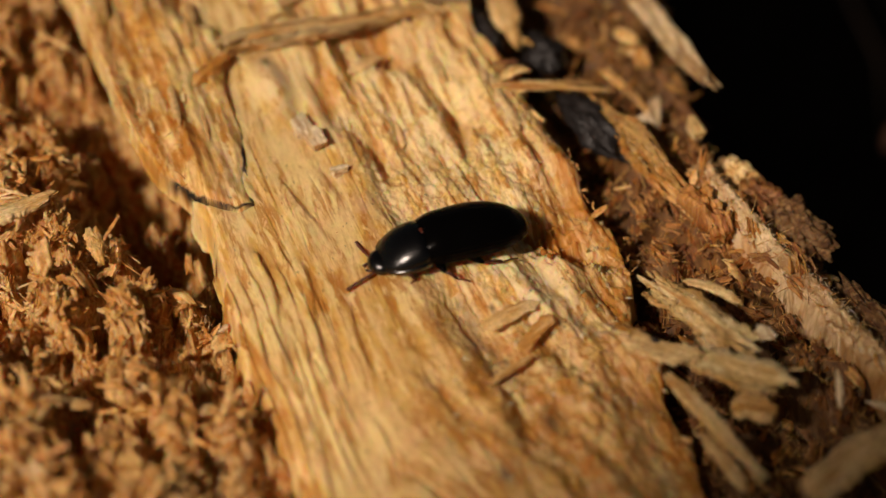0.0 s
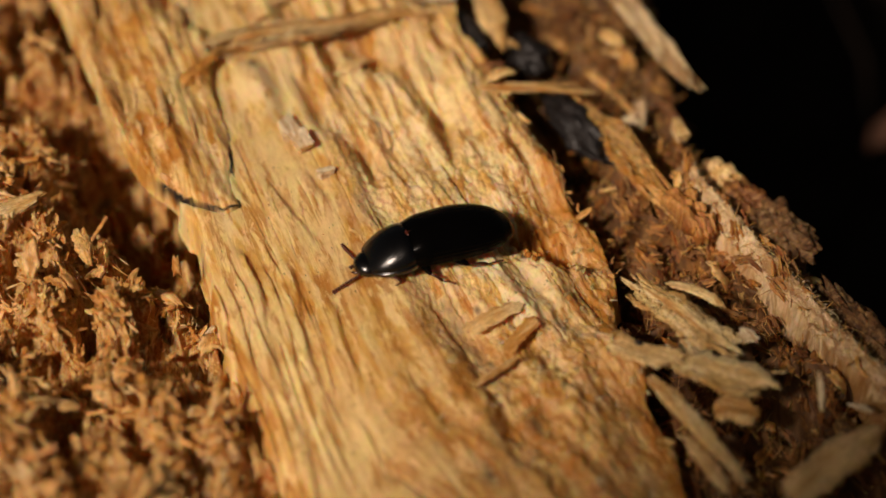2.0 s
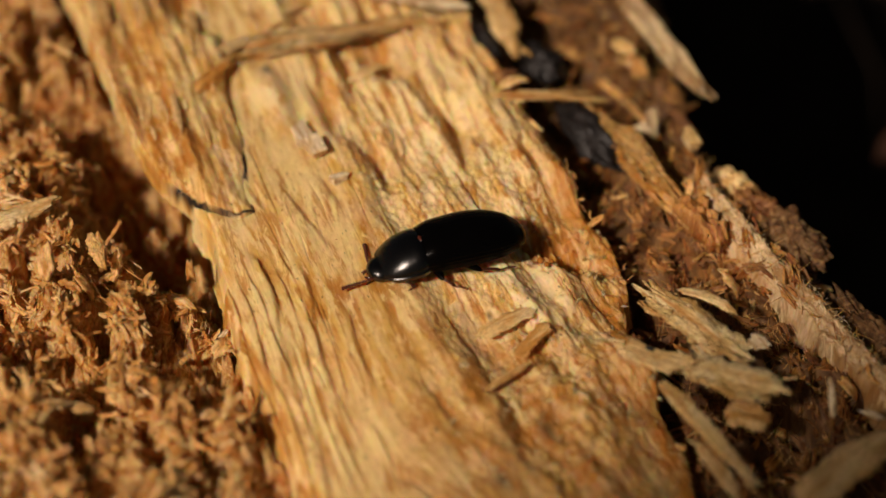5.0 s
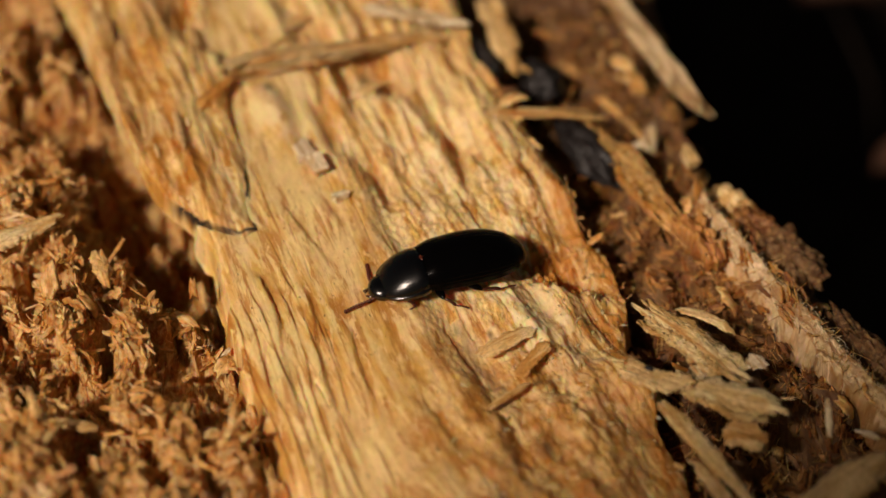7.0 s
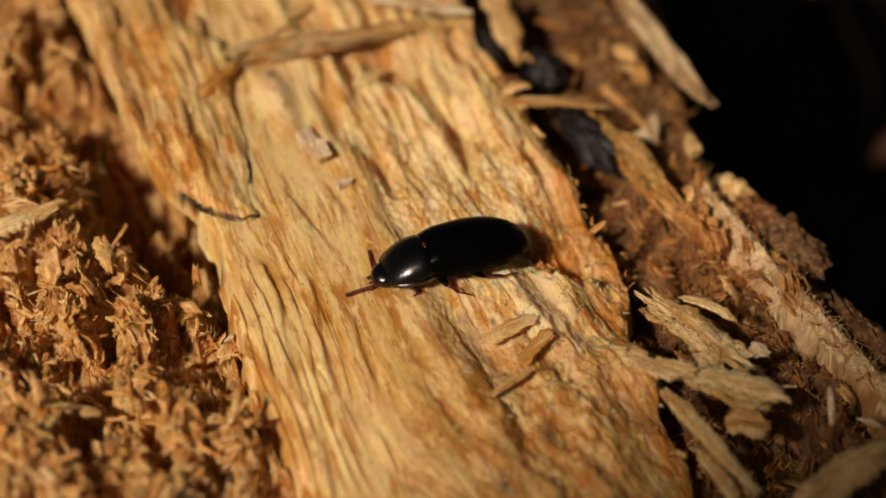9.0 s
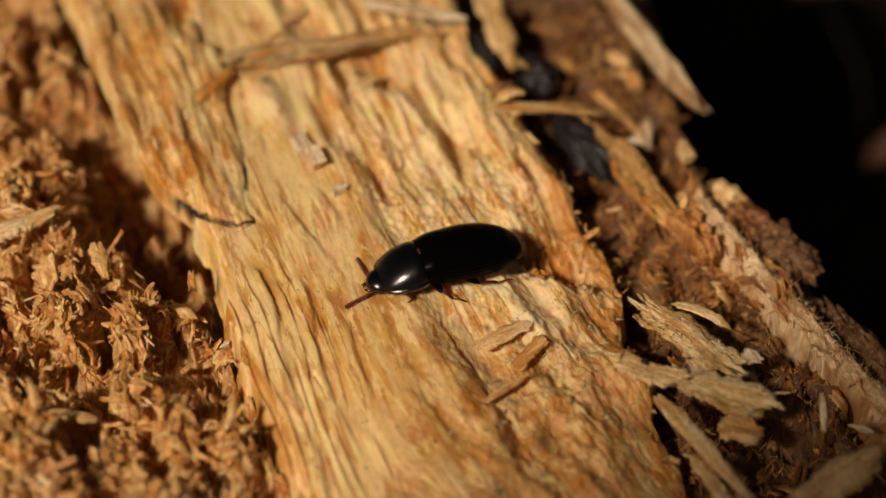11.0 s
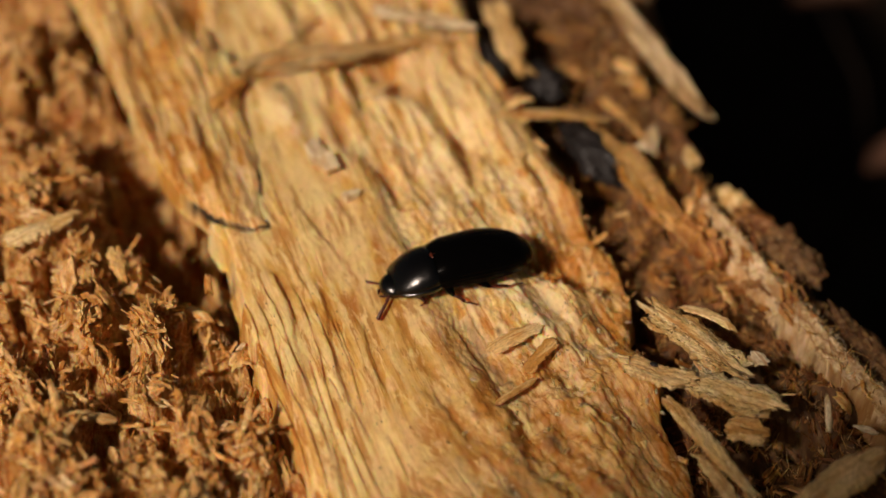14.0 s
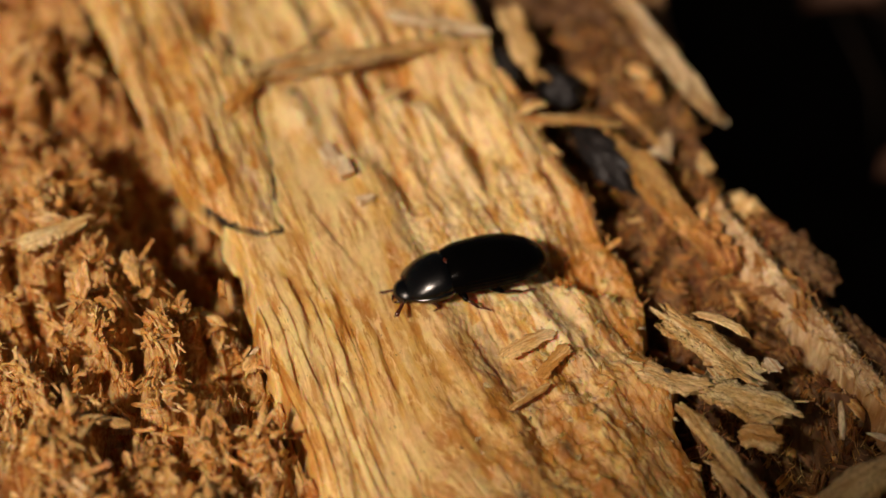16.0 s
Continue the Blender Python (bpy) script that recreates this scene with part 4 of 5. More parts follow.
def elytron(side):
    t = np.linspace(0, 1, 70)
    x = 2.35 - 8.95 * (1 - (1 - t) ** 1.5)
    w = np.maximum(table(x, [-6.6, -6.35, -5.7, -4.4, -2.4, 0, 1.6, 2.35], [0.05, 0.75, 1.52, 2.28, 2.68, 2.66, 2.52, 2.30]), 0.02)
    top = table(x, [-6.6, -6.3, -5.5, -4, -2, 0, 1.6, 2.35], [1.15, 1.75, 2.55, 3.30, 3.78, 3.80, 3.62, 3.30])
    rim = table(x, [-6.6, -5.5, -3, 0, 2.35], [1.05, 1.25, 1.45, 1.55, 1.5])
    a = np.linspace(0.004, 1.98, 110)
    sy = np.sin(np.minimum(a, np.pi / 2)) ** 0.92
    X, A = np.meshgrid(x, a, indexing="ij")
    stria = np.abs(((A - 0.09) / 0.155) % 1.0 - 0.5)
    dent = 0.03 * smooth(0.30, 0.5, stria) * smooth(0.05, 0.12, A) * smooth(1.6, 1.4, A) * np.minimum(1, w / 2)[:, None] * smooth(2.2, 0.6, X)
    dent = dent + 0.05 * smooth(0.02, 0.0, A)
    under = np.clip(A - np.pi / 2, 0, 1)
    y = (w[:, None] * (sy[None] - 0.9 * under ** 1.5) * (1 - dent / 2.6))
    z = rim[:, None] + (top - rim)[:, None] * np.where(A < np.pi / 2, np.clip(np.cos(A), 0, 1) ** 0.9, 0) - 0.75 * under - dent * np.clip(np.cos(A), 0, 1)
    v = np.stack([np.where(X < 0, X * 1.03, X), side * y, z], -1).reshape(-1, 3)
    f = grid_faces(70, 110)
    part("wing_case", v, f if side > 0 else f[:, ::-1], SHELL, beetle, "black glossy grooved wing case")


elytron(1), elytron(-1)


def shield():
    """Pronotum: a domed plate, narrower in front, with a raised side rim."""
    t = np.linspace(0, 1, 50)
    x = 2.22 + 3.65 * t
    w = table(x, [2.22, 2.6, 3.6, 4.7, 5.4, 5.87], [2.28, 2.40, 2.44, 2.22, 1.86, 1.42])
    top = table(x, [2.22, 2.6, 3.6, 4.7, 5.4, 5.87], [3.16, 3.24, 3.04, 2.52, 1.98, 1.50])
    rim = table(x, [2.22, 4, 5.87], [1.35, 1.1, 0.85])
    a = np.linspace(-2.0, 2.0, 90)
    X, A = np.meshgrid(x, a, indexing="ij")
    B = np.abs(A)
    under = np.clip(B - np.pi / 2, 0, 1)
    bead = 0.09 * np.exp(-((B - 1.47) / 0.07) ** 2)
    y = np.sign(A) * w[:, None] * (np.sin(np.minimum(B, np.pi / 2)) ** 0.95 - 0.8 * under ** 1.4) * (1 + bead * 0.5)
    z = rim[:, None] + (top - rim)[:, None] * np.where(B < np.pi / 2, np.abs(np.cos(A)) ** 0.85, 0) - 0.8 * under + bead
    part("pronotum", np.stack([X, y, z], -1).reshape(-1, 3), grid_faces(50, 90)[:, ::-1], PRONOTUM, beetle, "black satin pronotum shield")


shield()


def ball(name, at, size, material, parent, label="", seg=24):
    a, b = np.meshgrid(np.linspace(0.01, np.pi - 0.01, seg), np.linspace(0, 2 * np.pi, seg * 2, endpoint=False), indexing="ij")
    v = np.stack([np.cos(a) * size[0], np.sin(a) * np.cos(b) * size[1], np.sin(a) * np.sin(b) * size[2]], -1).reshape(-1, 3) + np.array(at)
    return part(name, v, grid_faces(seg, seg * 2, True), material, parent, label)


def tube(pts, radii, around=10):
    """A jointed limb through points with a radius at each."""
    p = np.array(pts, float)
    d = np.gradient(p, axis=0)
    d /= np.linalg.norm(d, axis=1)[:, None]
    s = np.cross(d, (0.13, 0.21, 0.97))
    s /= np.linalg.norm(s, axis=1)[:, None]
    u = np.cross(s, d)
    a = np.linspace(0, 2 * np.pi, around, endpoint=False)
    v = p[:, None] + np.array(radii)[:, None, None] * (s[:, None] * np.cos(a)[None, :, None] + u[:, None] * np.sin(a)[None, :, None])
    return v.reshape(-1, 3), grid_faces(len(p), around, True)


ball("abdomen", (-1.8, 0, 1.35), (4.5, 2.2, 0.85), SHELL, beetle, "black underside")
ball("thorax", (3.4, 0, 1.2), (2.4, 1.9, 0.8), SHELL, beetle)
ball("scutellum", (2.28, 0, 3.22), (0.28, 0.34, 0.08), FEELER, beetle, "small brownish triangular scutellum", 12)

# tiny glossy beads added to catch sun glints along the wing base
for k in range(4):
    ball("base_granule", (2.33, 1.75 + 0.16 * k, 2.55 - 0.30 * k), (0.10, 0.09, 0.09), EYE, beetle, "glossy bead at the wing base, added for a glint", 10)

HEAD_AT = Vector((5.45, 0, 0.72))
head = ball("head", (0.30, 0, 0.0), (1.2, 1.32, 0.78), PRONOTUM, beetle, "black finely pitted head")
head.location = HEAD_AT * MM
ball("clypeus", (1.05, 0, -0.12), (0.45, 0.72, 0.28), PRONOTUM, head)
for s in (1, -1):
    ball("compound_eye", (0.40, s * 0.95, 0.10), (0.30, 0.22, 0.30), EYE, head, "black beady eye", 14)
    v, f = tube([(1.2, s * 0.42, -0.2), (1.5, s * 0.4, -0.25), (1.72, s * 0.2, -0.28), (1.78, s * 0.06, -0.3)], [0.14, 0.13, 0.08, 0.02])
    part("mandible", v, f, HORN, head)
    v, f = tube([(1.2, s * 0.5, -0.35), (1.5, s * 0.72, -0.5), (1.75, s * 0.7, -0.62), (1.8, s * 0.68, -0.64)], [0.07, 0.07, 0.09, 0.03])
    part("palp", v, f, FEELER, head)


def feeler():
    """Antenna along +x: a scape and ten bead-like joints, thicker towards the tip."""
    pts, rad = [(0, 0, 0)], [0.07]
    x = 0.0
    for k in range(11):
        n = 0.42 if k == 0 else 0.245
        r = 0.115 + 0.009 * k
        for q, w in ((0.06, 0.40), (0.3, 0.85), (0.62, 1.0), (0.9, 0.75), (1.0, 0.38)):
            pts.append((x + n * q, 0.02 * math.sin(k * 0.6), 0.03 * math.sin(k * 0.45)))
            rad.append(r * w)
        x += n
    pts.append((x + 0.02, 0, 0))
    rad.append(0.02)
    return tube(pts, rad, 10)


feelers = {}
for s, key in ((1, "near"), (-1, "far")):
    v, f = feeler()
    feelers[key] = part("antenna", v, f, FEELER, head, "red-brown beaded antenna")
    feelers[key].location = Vector((1.10, s * 0.80, -0.05)) * MM


def leg(coxa, knee, ankle, foot, name="leg"):
    """Femur, tibia and a five-jointed foot."""
    c, k, n, e = (np.array(q, float) for q in (coxa, knee, ankle, foot))
    t = np.linspace(0, 1, 9)[:, None]
    v, f = tube(c + (k - c) * t, [0.2, 0.27, 0.31, 0.33, 0.33, 0.31, 0.27, 0.22, 0.1], 12)
    femur = part(name, v, f, SHELL, beetle, "dark jointed leg")
    v, f = tube(k + (n - k) * t + np.array([0, 0, 0.12]) * np.sin(t * np.pi), [0.09, 0.12, 0.12, 0.13, 0.13, 0.14, 0.15, 0.16, 0.08], 10)
    part("tibia", v, f, HORN, femur)
    pts, rad = [], []
    for j in range(5):
        for q, w in ((0.08, 0.5), (0.5, 0.95), (0.9, 1.0), (1.0, 0.6)):
            pts.append(n + (e - n) * (j + q) / 5 + np.array([0, 0, 0.05 * math.sin(j)]))
            rad.append(0.085 * w)
    v, f = tube(pts, rad, 8)
    part("tarsus", v, f, FEELER, femur)


for s in (1, -1):
    leg((3.9, s * 1.2, 0.8), (4.2, s * 2.0, 0.7), (3.6, s * 2.4, 0.2), (4.2, s * 2.5, 0.1), "front_leg")
    leg((1.6, s * 1.4, 0.9), (1.3, s * 2.9, 0.85), (0.5, s * 3.5, 0.4), (-0.5, s * 3.8, 0.12), "middle_leg")
    leg((-0.6, s * 1.3, 0.9), (-2.0, s * 2.75, 0.75), (-3.6, s * 2.8, 0.35), (-5.0, s * 2.55, 0.12), "hind_leg")


# ---- crumbs and fibres too many to count ----
def shard(rng, length, width, thick, around=6, rings=6):
    t = np.linspace(0, 1, rings)
    a = np.arange(around) * 2 * np.pi / around + rng.rand(around) * 0.5
    prof = (0.35 + 0.65 * np.sin(np.pi * np.clip(t * 0.9 + 0.08, 0, 1)) ** 0.6) * (0.7 + 0.6 * rng.rand(rings))
    jag = (rng.rand(2, around) - 0.5) * length * 0.35
    x = (t[:, None] - 0.5) * length + jag[0][None] * (t[:, None] > 0.8) + jag[1][None] * (t[:, None] < 0.2)
    rr = 0.5 + 1.0 * rng.rand(rings, around)
    y = np.cos(a)[None] * width / 2 * prof[:, None] * rr
    z = np.sin(a)[None] * thick / 2 * prof[:, None] * rr
    bend = (rng.rand(2) - 0.5) * length * 0.35
    y = y + bend[0] * (2 * t[:, None] - 1) ** 2
    z = z + bend[1] * (2 * t[:, None] - 1) ** 2
    v = np.stack([x, y, z], -1).reshape(-1, 3)
    k = np.arange(around)
    caps = np.concatenate([np.stack([np.full(around, around * rings), (k + 1) % around, k], 1), np.stack([np.full(around, around * rings + 1), around * (rings - 1) + k, around * (rings - 1) + (k + 1) % around], 1)])
    v = np.concatenate([v, v[:around].mean(0)[None], v[-around:].mean(0)[None]])
    return v, grid_faces(rings, around, True), caps


def spin(rng, tilt, head_to=None):
    """A random turn, its long axis near the ground or standing up to tilt (radians)."""
    yaw = rng.rand() * 2 * np.pi if head_to is None else head_to
    return np.array(Euler((rng.rand() * 6.28, -tilt, yaw)).to_matrix())


def litter(name, label, category, count, region, sizes, material, seed, along=0.5, stand=0.5, sink=0.1):
    """Countless shards strewn over a region of the log, as one object."""
    rng = np.random.RandomState(seed)
    forms = [shard(rng, 1.0, 0.35 + 0.35 * rng.rand(), 0.25 + 0.3 * rng.rand()) if k % 5 < 1 else shard(rng, 1.6, 0.10 + 0.12 * rng.rand(), 0.06 + 0.08 * rng.rand()) for k in range(40)]
    x, y, keep = region(rng, count)
    x, y = x[keep], y[keep]
    z = surface(x, y)
    V, Q, T, G, S = [], [], [], [], []
    base = 0
    for i in range(len(x)):
        v, q, c = forms[rng.randint(40)]
        size = sizes[0] * (sizes[1] / sizes[0]) ** (rng.rand() ** 1.6)
        tilt = (rng.rand() - 0.15) * 1.5 * stand
        yaw = -1.2 + rng.randn() * 0.5 + (np.pi if rng.rand() < 0.5 else 0) if rng.rand() < along else rng.rand() * 6.28
        m = spin(rng, tilt, yaw)
        p = (v * size) @ m.T + np.array([x[i], y[i], z[i] + size * (0.35 * abs(math.sin(tilt)) + 0.08) - sink * size])
        V.append(p)
        Q.append(q + base)
        T.append(c + base)
        G.append(np.stack([v[:, 1] * size, v[:, 0] * size + i * 0.37, np.full(len(v), i * 1.31)], 1))
        base += len(v)
    ob = part(name, np.concatenate(V), [np.concatenate(Q), np.concatenate(T)], material, None, "", np.concatenate(G), np.zeros((base, 3)), smooth=False)
    return tagged(ob, label, category, kind="stuff")


def region_left(rng, n):
    x, y = -42 + 34 * rng.rand(n), -34 + 72 * rng.rand(n)
    gap = blob(x, y, -27.8, 8.5, 11, 2.4, -62) + blob(x, y, -23.6, 2.0, 4.4, 1.8, -50) + blob(x, y, -17.6, -12.5, 3.6, 1.1) + blob(x, y, -26.6, -9.5, 5.0, 1.2, -85)
    return x, y, (inside(FACE, x, y) < -0.6) & (inside(FLAP, x, y) < -0.4) & (to_grain(x, y)[0] < -3) & (gap < 0.45) & (rng.rand(n) < 0.06 + smooth(0.25, 0.8, clumps(x, y)[0]))


def region_right(rng, n):
    x, y = 6 + 38 * rng.rand(n), -34 + 70 * rng.rand(n)
    return x, y, (inside(FACE, x, y) < 0.3) & (inside(RIDGE, x, y) < 0.2) & (inside(LOG, x, y) > -3) & (to_grain(x, y)[0] > 3)


def region_ridge(rng, n):
    x, y = 22 + 21 * rng.rand(n), -26 + 36 * rng.rand(n)
    return x, y, inside(RIDGE, x, y) > 0.1


def region_face(rng, n):
    x, y = -24 + 46 * rng.rand(n), -32 + 66 * rng.rand(n)
    d = inside(FACE, x, y)
    return x, y, (d > 0.2) & (rng.rand(n) < 0.15 + 0.85 * smooth(2.5, 0.3, d) + 0.7 * blob(x, y, 10, -20, 9, 6, -50)) & (blob(x, y, 1.5, -5.2, 7.5, 3.6, 14) < 0.3)


def region_rot(rng, n):
    x, y = 4 + 28 * rng.rand(n), -14 + 44 * rng.rand(n)
    return x, y, (inside(FACE, x, y) < 0.2) & (inside(LOG, x, y) > 1) & (rng.rand(n) < blob(x, y, 20.5, 4.0, 12, 5, -58))


def region_knot(rng, n):
    x, y = 2 + 22 * rng.rand(n), -33 + 50 * rng.rand(n)
    d = inside(FACE, x, y)
    spots = blob(x, y, 9.5, -23.5, 10, 6.0, -50) + blob(x, y, 11, -12, 8, 4, -50) + 0.9 * smooth(2.2, 0.2, d) * smooth(3, 7, x) + 1.2 * blob(x, y, 12.8, -2.8, 6, 2.6, -58)
    return x, y, (d > 0.05) & (rng.rand(n) < spots) & (blob(x, y, 1.5, -5.2, 7.5, 3.6, 14) < 0.3)


def flake_form(rng):
    """A papery torn flake about 1 mm long along x: jagged outline, crumpled, thin, closed."""
    n, m = 10, 6
    t, u = np.meshgrid(np.linspace(-0.5, 0.5, n), np.linspace(-0.5, 0.5, m), indexing="ij")
    lo, hi = 0.30 * rng.rand(m) ** 1.5, 0.30 * rng.rand(m) ** 1.5
    x = t * (1 - lo - hi)[None, :] + ((lo - hi) / 2)[None, :]
    wide = (0.08 + 0.20 * rng.rand()) * (0.55 + 0.75 * rng.rand(n, 1))
    wide[0] *= 0.6
    wide[-1] *= 0.35 + 0.4 * rng.rand()
    y = u * wide + 0.10 * rng.randn() * t * t * 4
    curl, k = 0.14 * rng.randn(), rng.randint(900)
    z = curl * t * t + 0.5 * rng.randn() * u * u * 0.3 + 0.07 * pn(t * 3 + k, u * 3) + 0.04 * pn(t * 5 + k, u * 8) + 0.012 * rng.randn(n, m)
    thick = 0.02 + 0.03 * rng.rand()
    v = np.concatenate([np.stack([x, y, z + thick], -1).reshape(-1, 3), np.stack([x, y, z - thick], -1).reshape(-1, 3)])
    top = grid_faces(n, m)[:, ::-1]
    a = np.arange(n * m).reshape(n, m)
    rim = np.concatenate([a[0, :-1], a[:-1, -1], a[-1, :0:-1], a[:0:-1, 0]])
    nxt = np.roll(rim, -1)
    q = n * m
    return v, np.concatenate([top, top[:, ::-1] + q, np.stack([rim, nxt, nxt + q, rim + q], 1)])


def flakes(label, count, region, sizes, material, seed, lean=1.0):
    """Torn papery flakes leaning on one another, too many to count."""
    rng = np.random.RandomState(seed)
    forms = [flake_form(rng) for k in range(60)]
    x, y, keep = region(rng, count)
    x, y = x[keep], y[keep]
    z = surface(x, y)
    V, Q, G, n = [], [], [], 0
    for i in range(len(x)):
        v, f = forms[rng.randint(60)]
        size = sizes[0] + (sizes[1] - sizes[0]) * rng.rand() ** 1.8
        yaw = (1.95 if rng.rand() < 0.6 else -1.2) + rng.randn() * 0.55 if rng.rand() < 0.7 else rng.rand() * 6.28
        tilt = lean * rng.rand()
        m = np.array(Euler(((rng.rand() - 0.5) * 2.6, -tilt, yaw)).to_matrix())
        V.append((v * size) @ m.T + np.array([x[i], y[i], z[i] + size * (0.32 * math.sin(tilt) + 0.08)]))
        Q.append(f + n)
        G.append(np.stack([v[:, 1] * size, v[:, 0] * size + i * 0.7, np.full(len(v), i * 1.31)], 1))
        n += len(v)
    ob = part("wood_flakes", np.concatenate(V), np.concatenate(Q), material, None, "", np.concatenate(G), smooth=False)
    tagged(ob, label, "wood flakes", kind="stuff")


def slivers():
    """Torn slivers lying along the grain, half bedded in the split face and in the flap."""
    rng = np.random.RandomState(77)
    meshes = []
    for k in range(22):
        size = 1.6 + 0.32 * k
        v, f, g = slab([(-size / 2, 0, 0), (0, 0.05 * size * (rng.rand() - 0.5), 0.03 * size * rng.rand()), (size / 2, 0, 0)], 0.28 + 0.75 * rng.rand() ** 1.5, 0.16 + 0.18 * rng.rand(), 500 + k, (0.6, 0.4), 0.3, cell=0.12, lump_=0.12)
        meshes.append((v, f, g))
    face = [o for o in log.children if o.name.startswith("split_face")][0]
    flap = [o for o in log.children if o.name.startswith("raised_flap")][0]
    x, y = -24 + 44 * rng.rand(4000), -31 + 64 * rng.rand(4000)
    w = face_grain(x, y)[0]
    keep = (inside(FACE, x, y) > 0.6) & (blob(x, y, 1.5, -5.2, 7.8, 3.8, 14) < 0.35) & (inside(FLAP, x, y) < -1) & (w > -2.5) & (y > 7)
    x, y = x[keep][:45], y[keep][:45]
    fx, fy = -34 + 18 * rng.rand(300), 2 + 34 * rng.rand(300)
    keep = inside(FLAP, fx, fy) > 0.9
    fx, fy = fx[keep][:40], fy[keep][:40]
    owners = [face] * len(x) + [flap] * len(fx)
    x, y = np.concatenate([x, fx]), np.concatenate([y, fy])
    z = surface(x, y)
    made = {}
    for i, owner in enumerate(owners):
        j = rng.randint(22)
        c = to_grain(x[i], y[i])[0]
        yaw = math.degrees(AXIS + c / FAR) + 18 * float(smooth(2, 12, x[i]) * smooth(2, -10, y[i])) + 4 * rng.randn()
        if j not in made:
            ob = made[j] = part("sliver", *meshes[j][:2], WOOD_SLIVER, owner, "", meshes[j][2])
        else:
            ob = new("sliver", made[j].data)
            ob.parent = owner
        ob.matrix_basis = pose(x[i] * MM, y[i] * MM, (z[i] - 0.10 + 0.06 * rng.rand()) * MM, 15 * rng.randn(), 1.5 * rng.randn(), yaw)


def tufts(label, count, region, sizes, needles, material, seed, stand=0.8):
    """Torn tufts of parallel wood fibres, thousands of needles in one object."""
    rng = np.random.RandomState(seed)
    x, y, keep = region(rng, count)
    x, y = x[keep], y[keep]
    z = surface(x, y)
    ring = np.array([(1, 0.2), (-0.1, 1), (-1, -0.1), (0.1, -1)])
    rows = np.array([-0.5, -0.15, 0.25, 0.5])
    V, G = [], []
    for i in range(len(x)):
        size = sizes[0] + (sizes[1] - sizes[0]) * rng.rand() ** 1.7
        yaw = (1.95 if rng.rand() < 0.75 else -1.2) + rng.randn() * 0.5 if rng.rand() < 0.55 else rng.rand() * 6.28
        tilt = -0.1 + stand * rng.rand()
        m = np.array(Euler((0, -tilt, yaw)).to_matrix())
        n = rng.randint(needles[0], needles[1])
        span = size * (0.10 + 0.16 * rng.rand())
        off = np.stack([(rng.rand(n) - 0.5) * size * 0.55, rng.randn(n) * span, rng.randn(n) * span * 0.45], 1)
        long = size * (0.45 + 0.75 * rng.rand(n))
        rad = 0.03 + 0.12 * rng.rand(n) ** 2.2 * min(1.6, size)
        skew = rng.randn(n, 2) * 0.14
        taper = np.array([0.8, 1.1, 1.0, 0.55])
        L = rows[None, :] * long[:, None]
        jit = 1 + 0.5 * (rng.rand(n, 4, 4) - 0.5)
        p = np.empty((n, 4, 4, 3))
        p[..., 0] = L[:, :, None] + off[:, None, None, 0] + 0.12 * long[:, None, None] * (rng.rand(n, 4, 4) - 0.5)
        p[..., 1] = off[:, None, None, 1] + skew[:, None, None, 0] * L[:, :, None] + rad[:, None, None] * taper[None, :, None] * ring[None, None, :, 0] * jit
        p[..., 2] = off[:, None, None, 2] + skew[:, None, None, 1] * L[:, :, None] + rad[:, None, None] * taper[None, :, None] * ring[None, None, :, 1] * jit
        local = p.reshape(-1, 3)
        V.append(local @ m.T + np.array([x[i], y[i], z[i] + size * (0.32 * math.sin(tilt) + 0.02)]))
        G.append(np.stack([local[:, 1], local[:, 0] + i * 0.7, np.full(len(local), i * 1.31)], 1))
    V, G = np.concatenate(V), np.concatenate(G)
    body = grid_faces(4, 4, True)[:, ::-1]
    cap = np.array([(0, 1, 2, 3), (15, 14, 13, 12)])
    f = (np.concatenate([body, cap])[None] + np.arange(len(V) // 16)[:, None, None] * 16).reshape(-1, 4)
    ob = part("wood_tufts", V, f, material, None, "", G, smooth=False)
    tagged(ob, label, "wood tufts", kind="stuff")


tufts("shredded tufts of honey-brown rotten wood fibre", 3600, region_left, (0.35, 1.8), (6, 16), WOOD_CHIP, 51, 0.55)
tufts("shredded tufts of damp brown wood fibre", 1500, region_right, (0.4, 2.4), (6, 16), WOOD_DARK, 52)
tufts("shredded orange rotten fibre beside the split face", 1500, region_rot, (0.4, 2.0), (8, 18), WOOD_ORANGE, 54)
tufts("short torn fibres standing off the knotty wood", 700, region_knot, (0.15, 0.7), (4, 9), WOOD_FACE, 55, 0.3)
tufts("long pale strands lying loose on the heap", 900, region_left, (0.6, 2.8), (3, 8), WOOD_SLIVER, 56, 0.6)
tufts("few pale shredded fibre tufts on the shelf", 500, region_right, (0.4, 1.8), (5, 12), WOOD_CHIP, 53)
flakes("frayed honey-brown flakes of rotten wood in a heap", 6500, region_left, (0.7, 3.6), WOOD_CHIP, 31, 0.9)
flakes("frayed damp brown flakes of wood on the shelf", 1500, region_right, (0.5, 2.4), WOOD_DARK, 32, 0.8)
flakes("frayed tan flakes of wood on the dark shelf", 550, region_right, (0.4, 2.2), WOOD_CHIP, 33, 0.8)
flakes("torn orange flakes of rot beside the split face", 700, region_rot, (0.4, 1.8), WOOD_ORANGE, 34, 0.8)
litter("wood_crumbs", "heap of crumbled orange-brown rotten wood fibres", "wood crumbs", 6000, region_left, (0.2, 1.0), WOOD_CHIP, 3, 0.6, 1.2)
litter("wood_crumbs", "small brown wood crumbs in the sunken shelf", "wood crumbs", 5000, region_right, (0.2, 1.2), WOOD_DARK, 4, 0.6, 0.8)
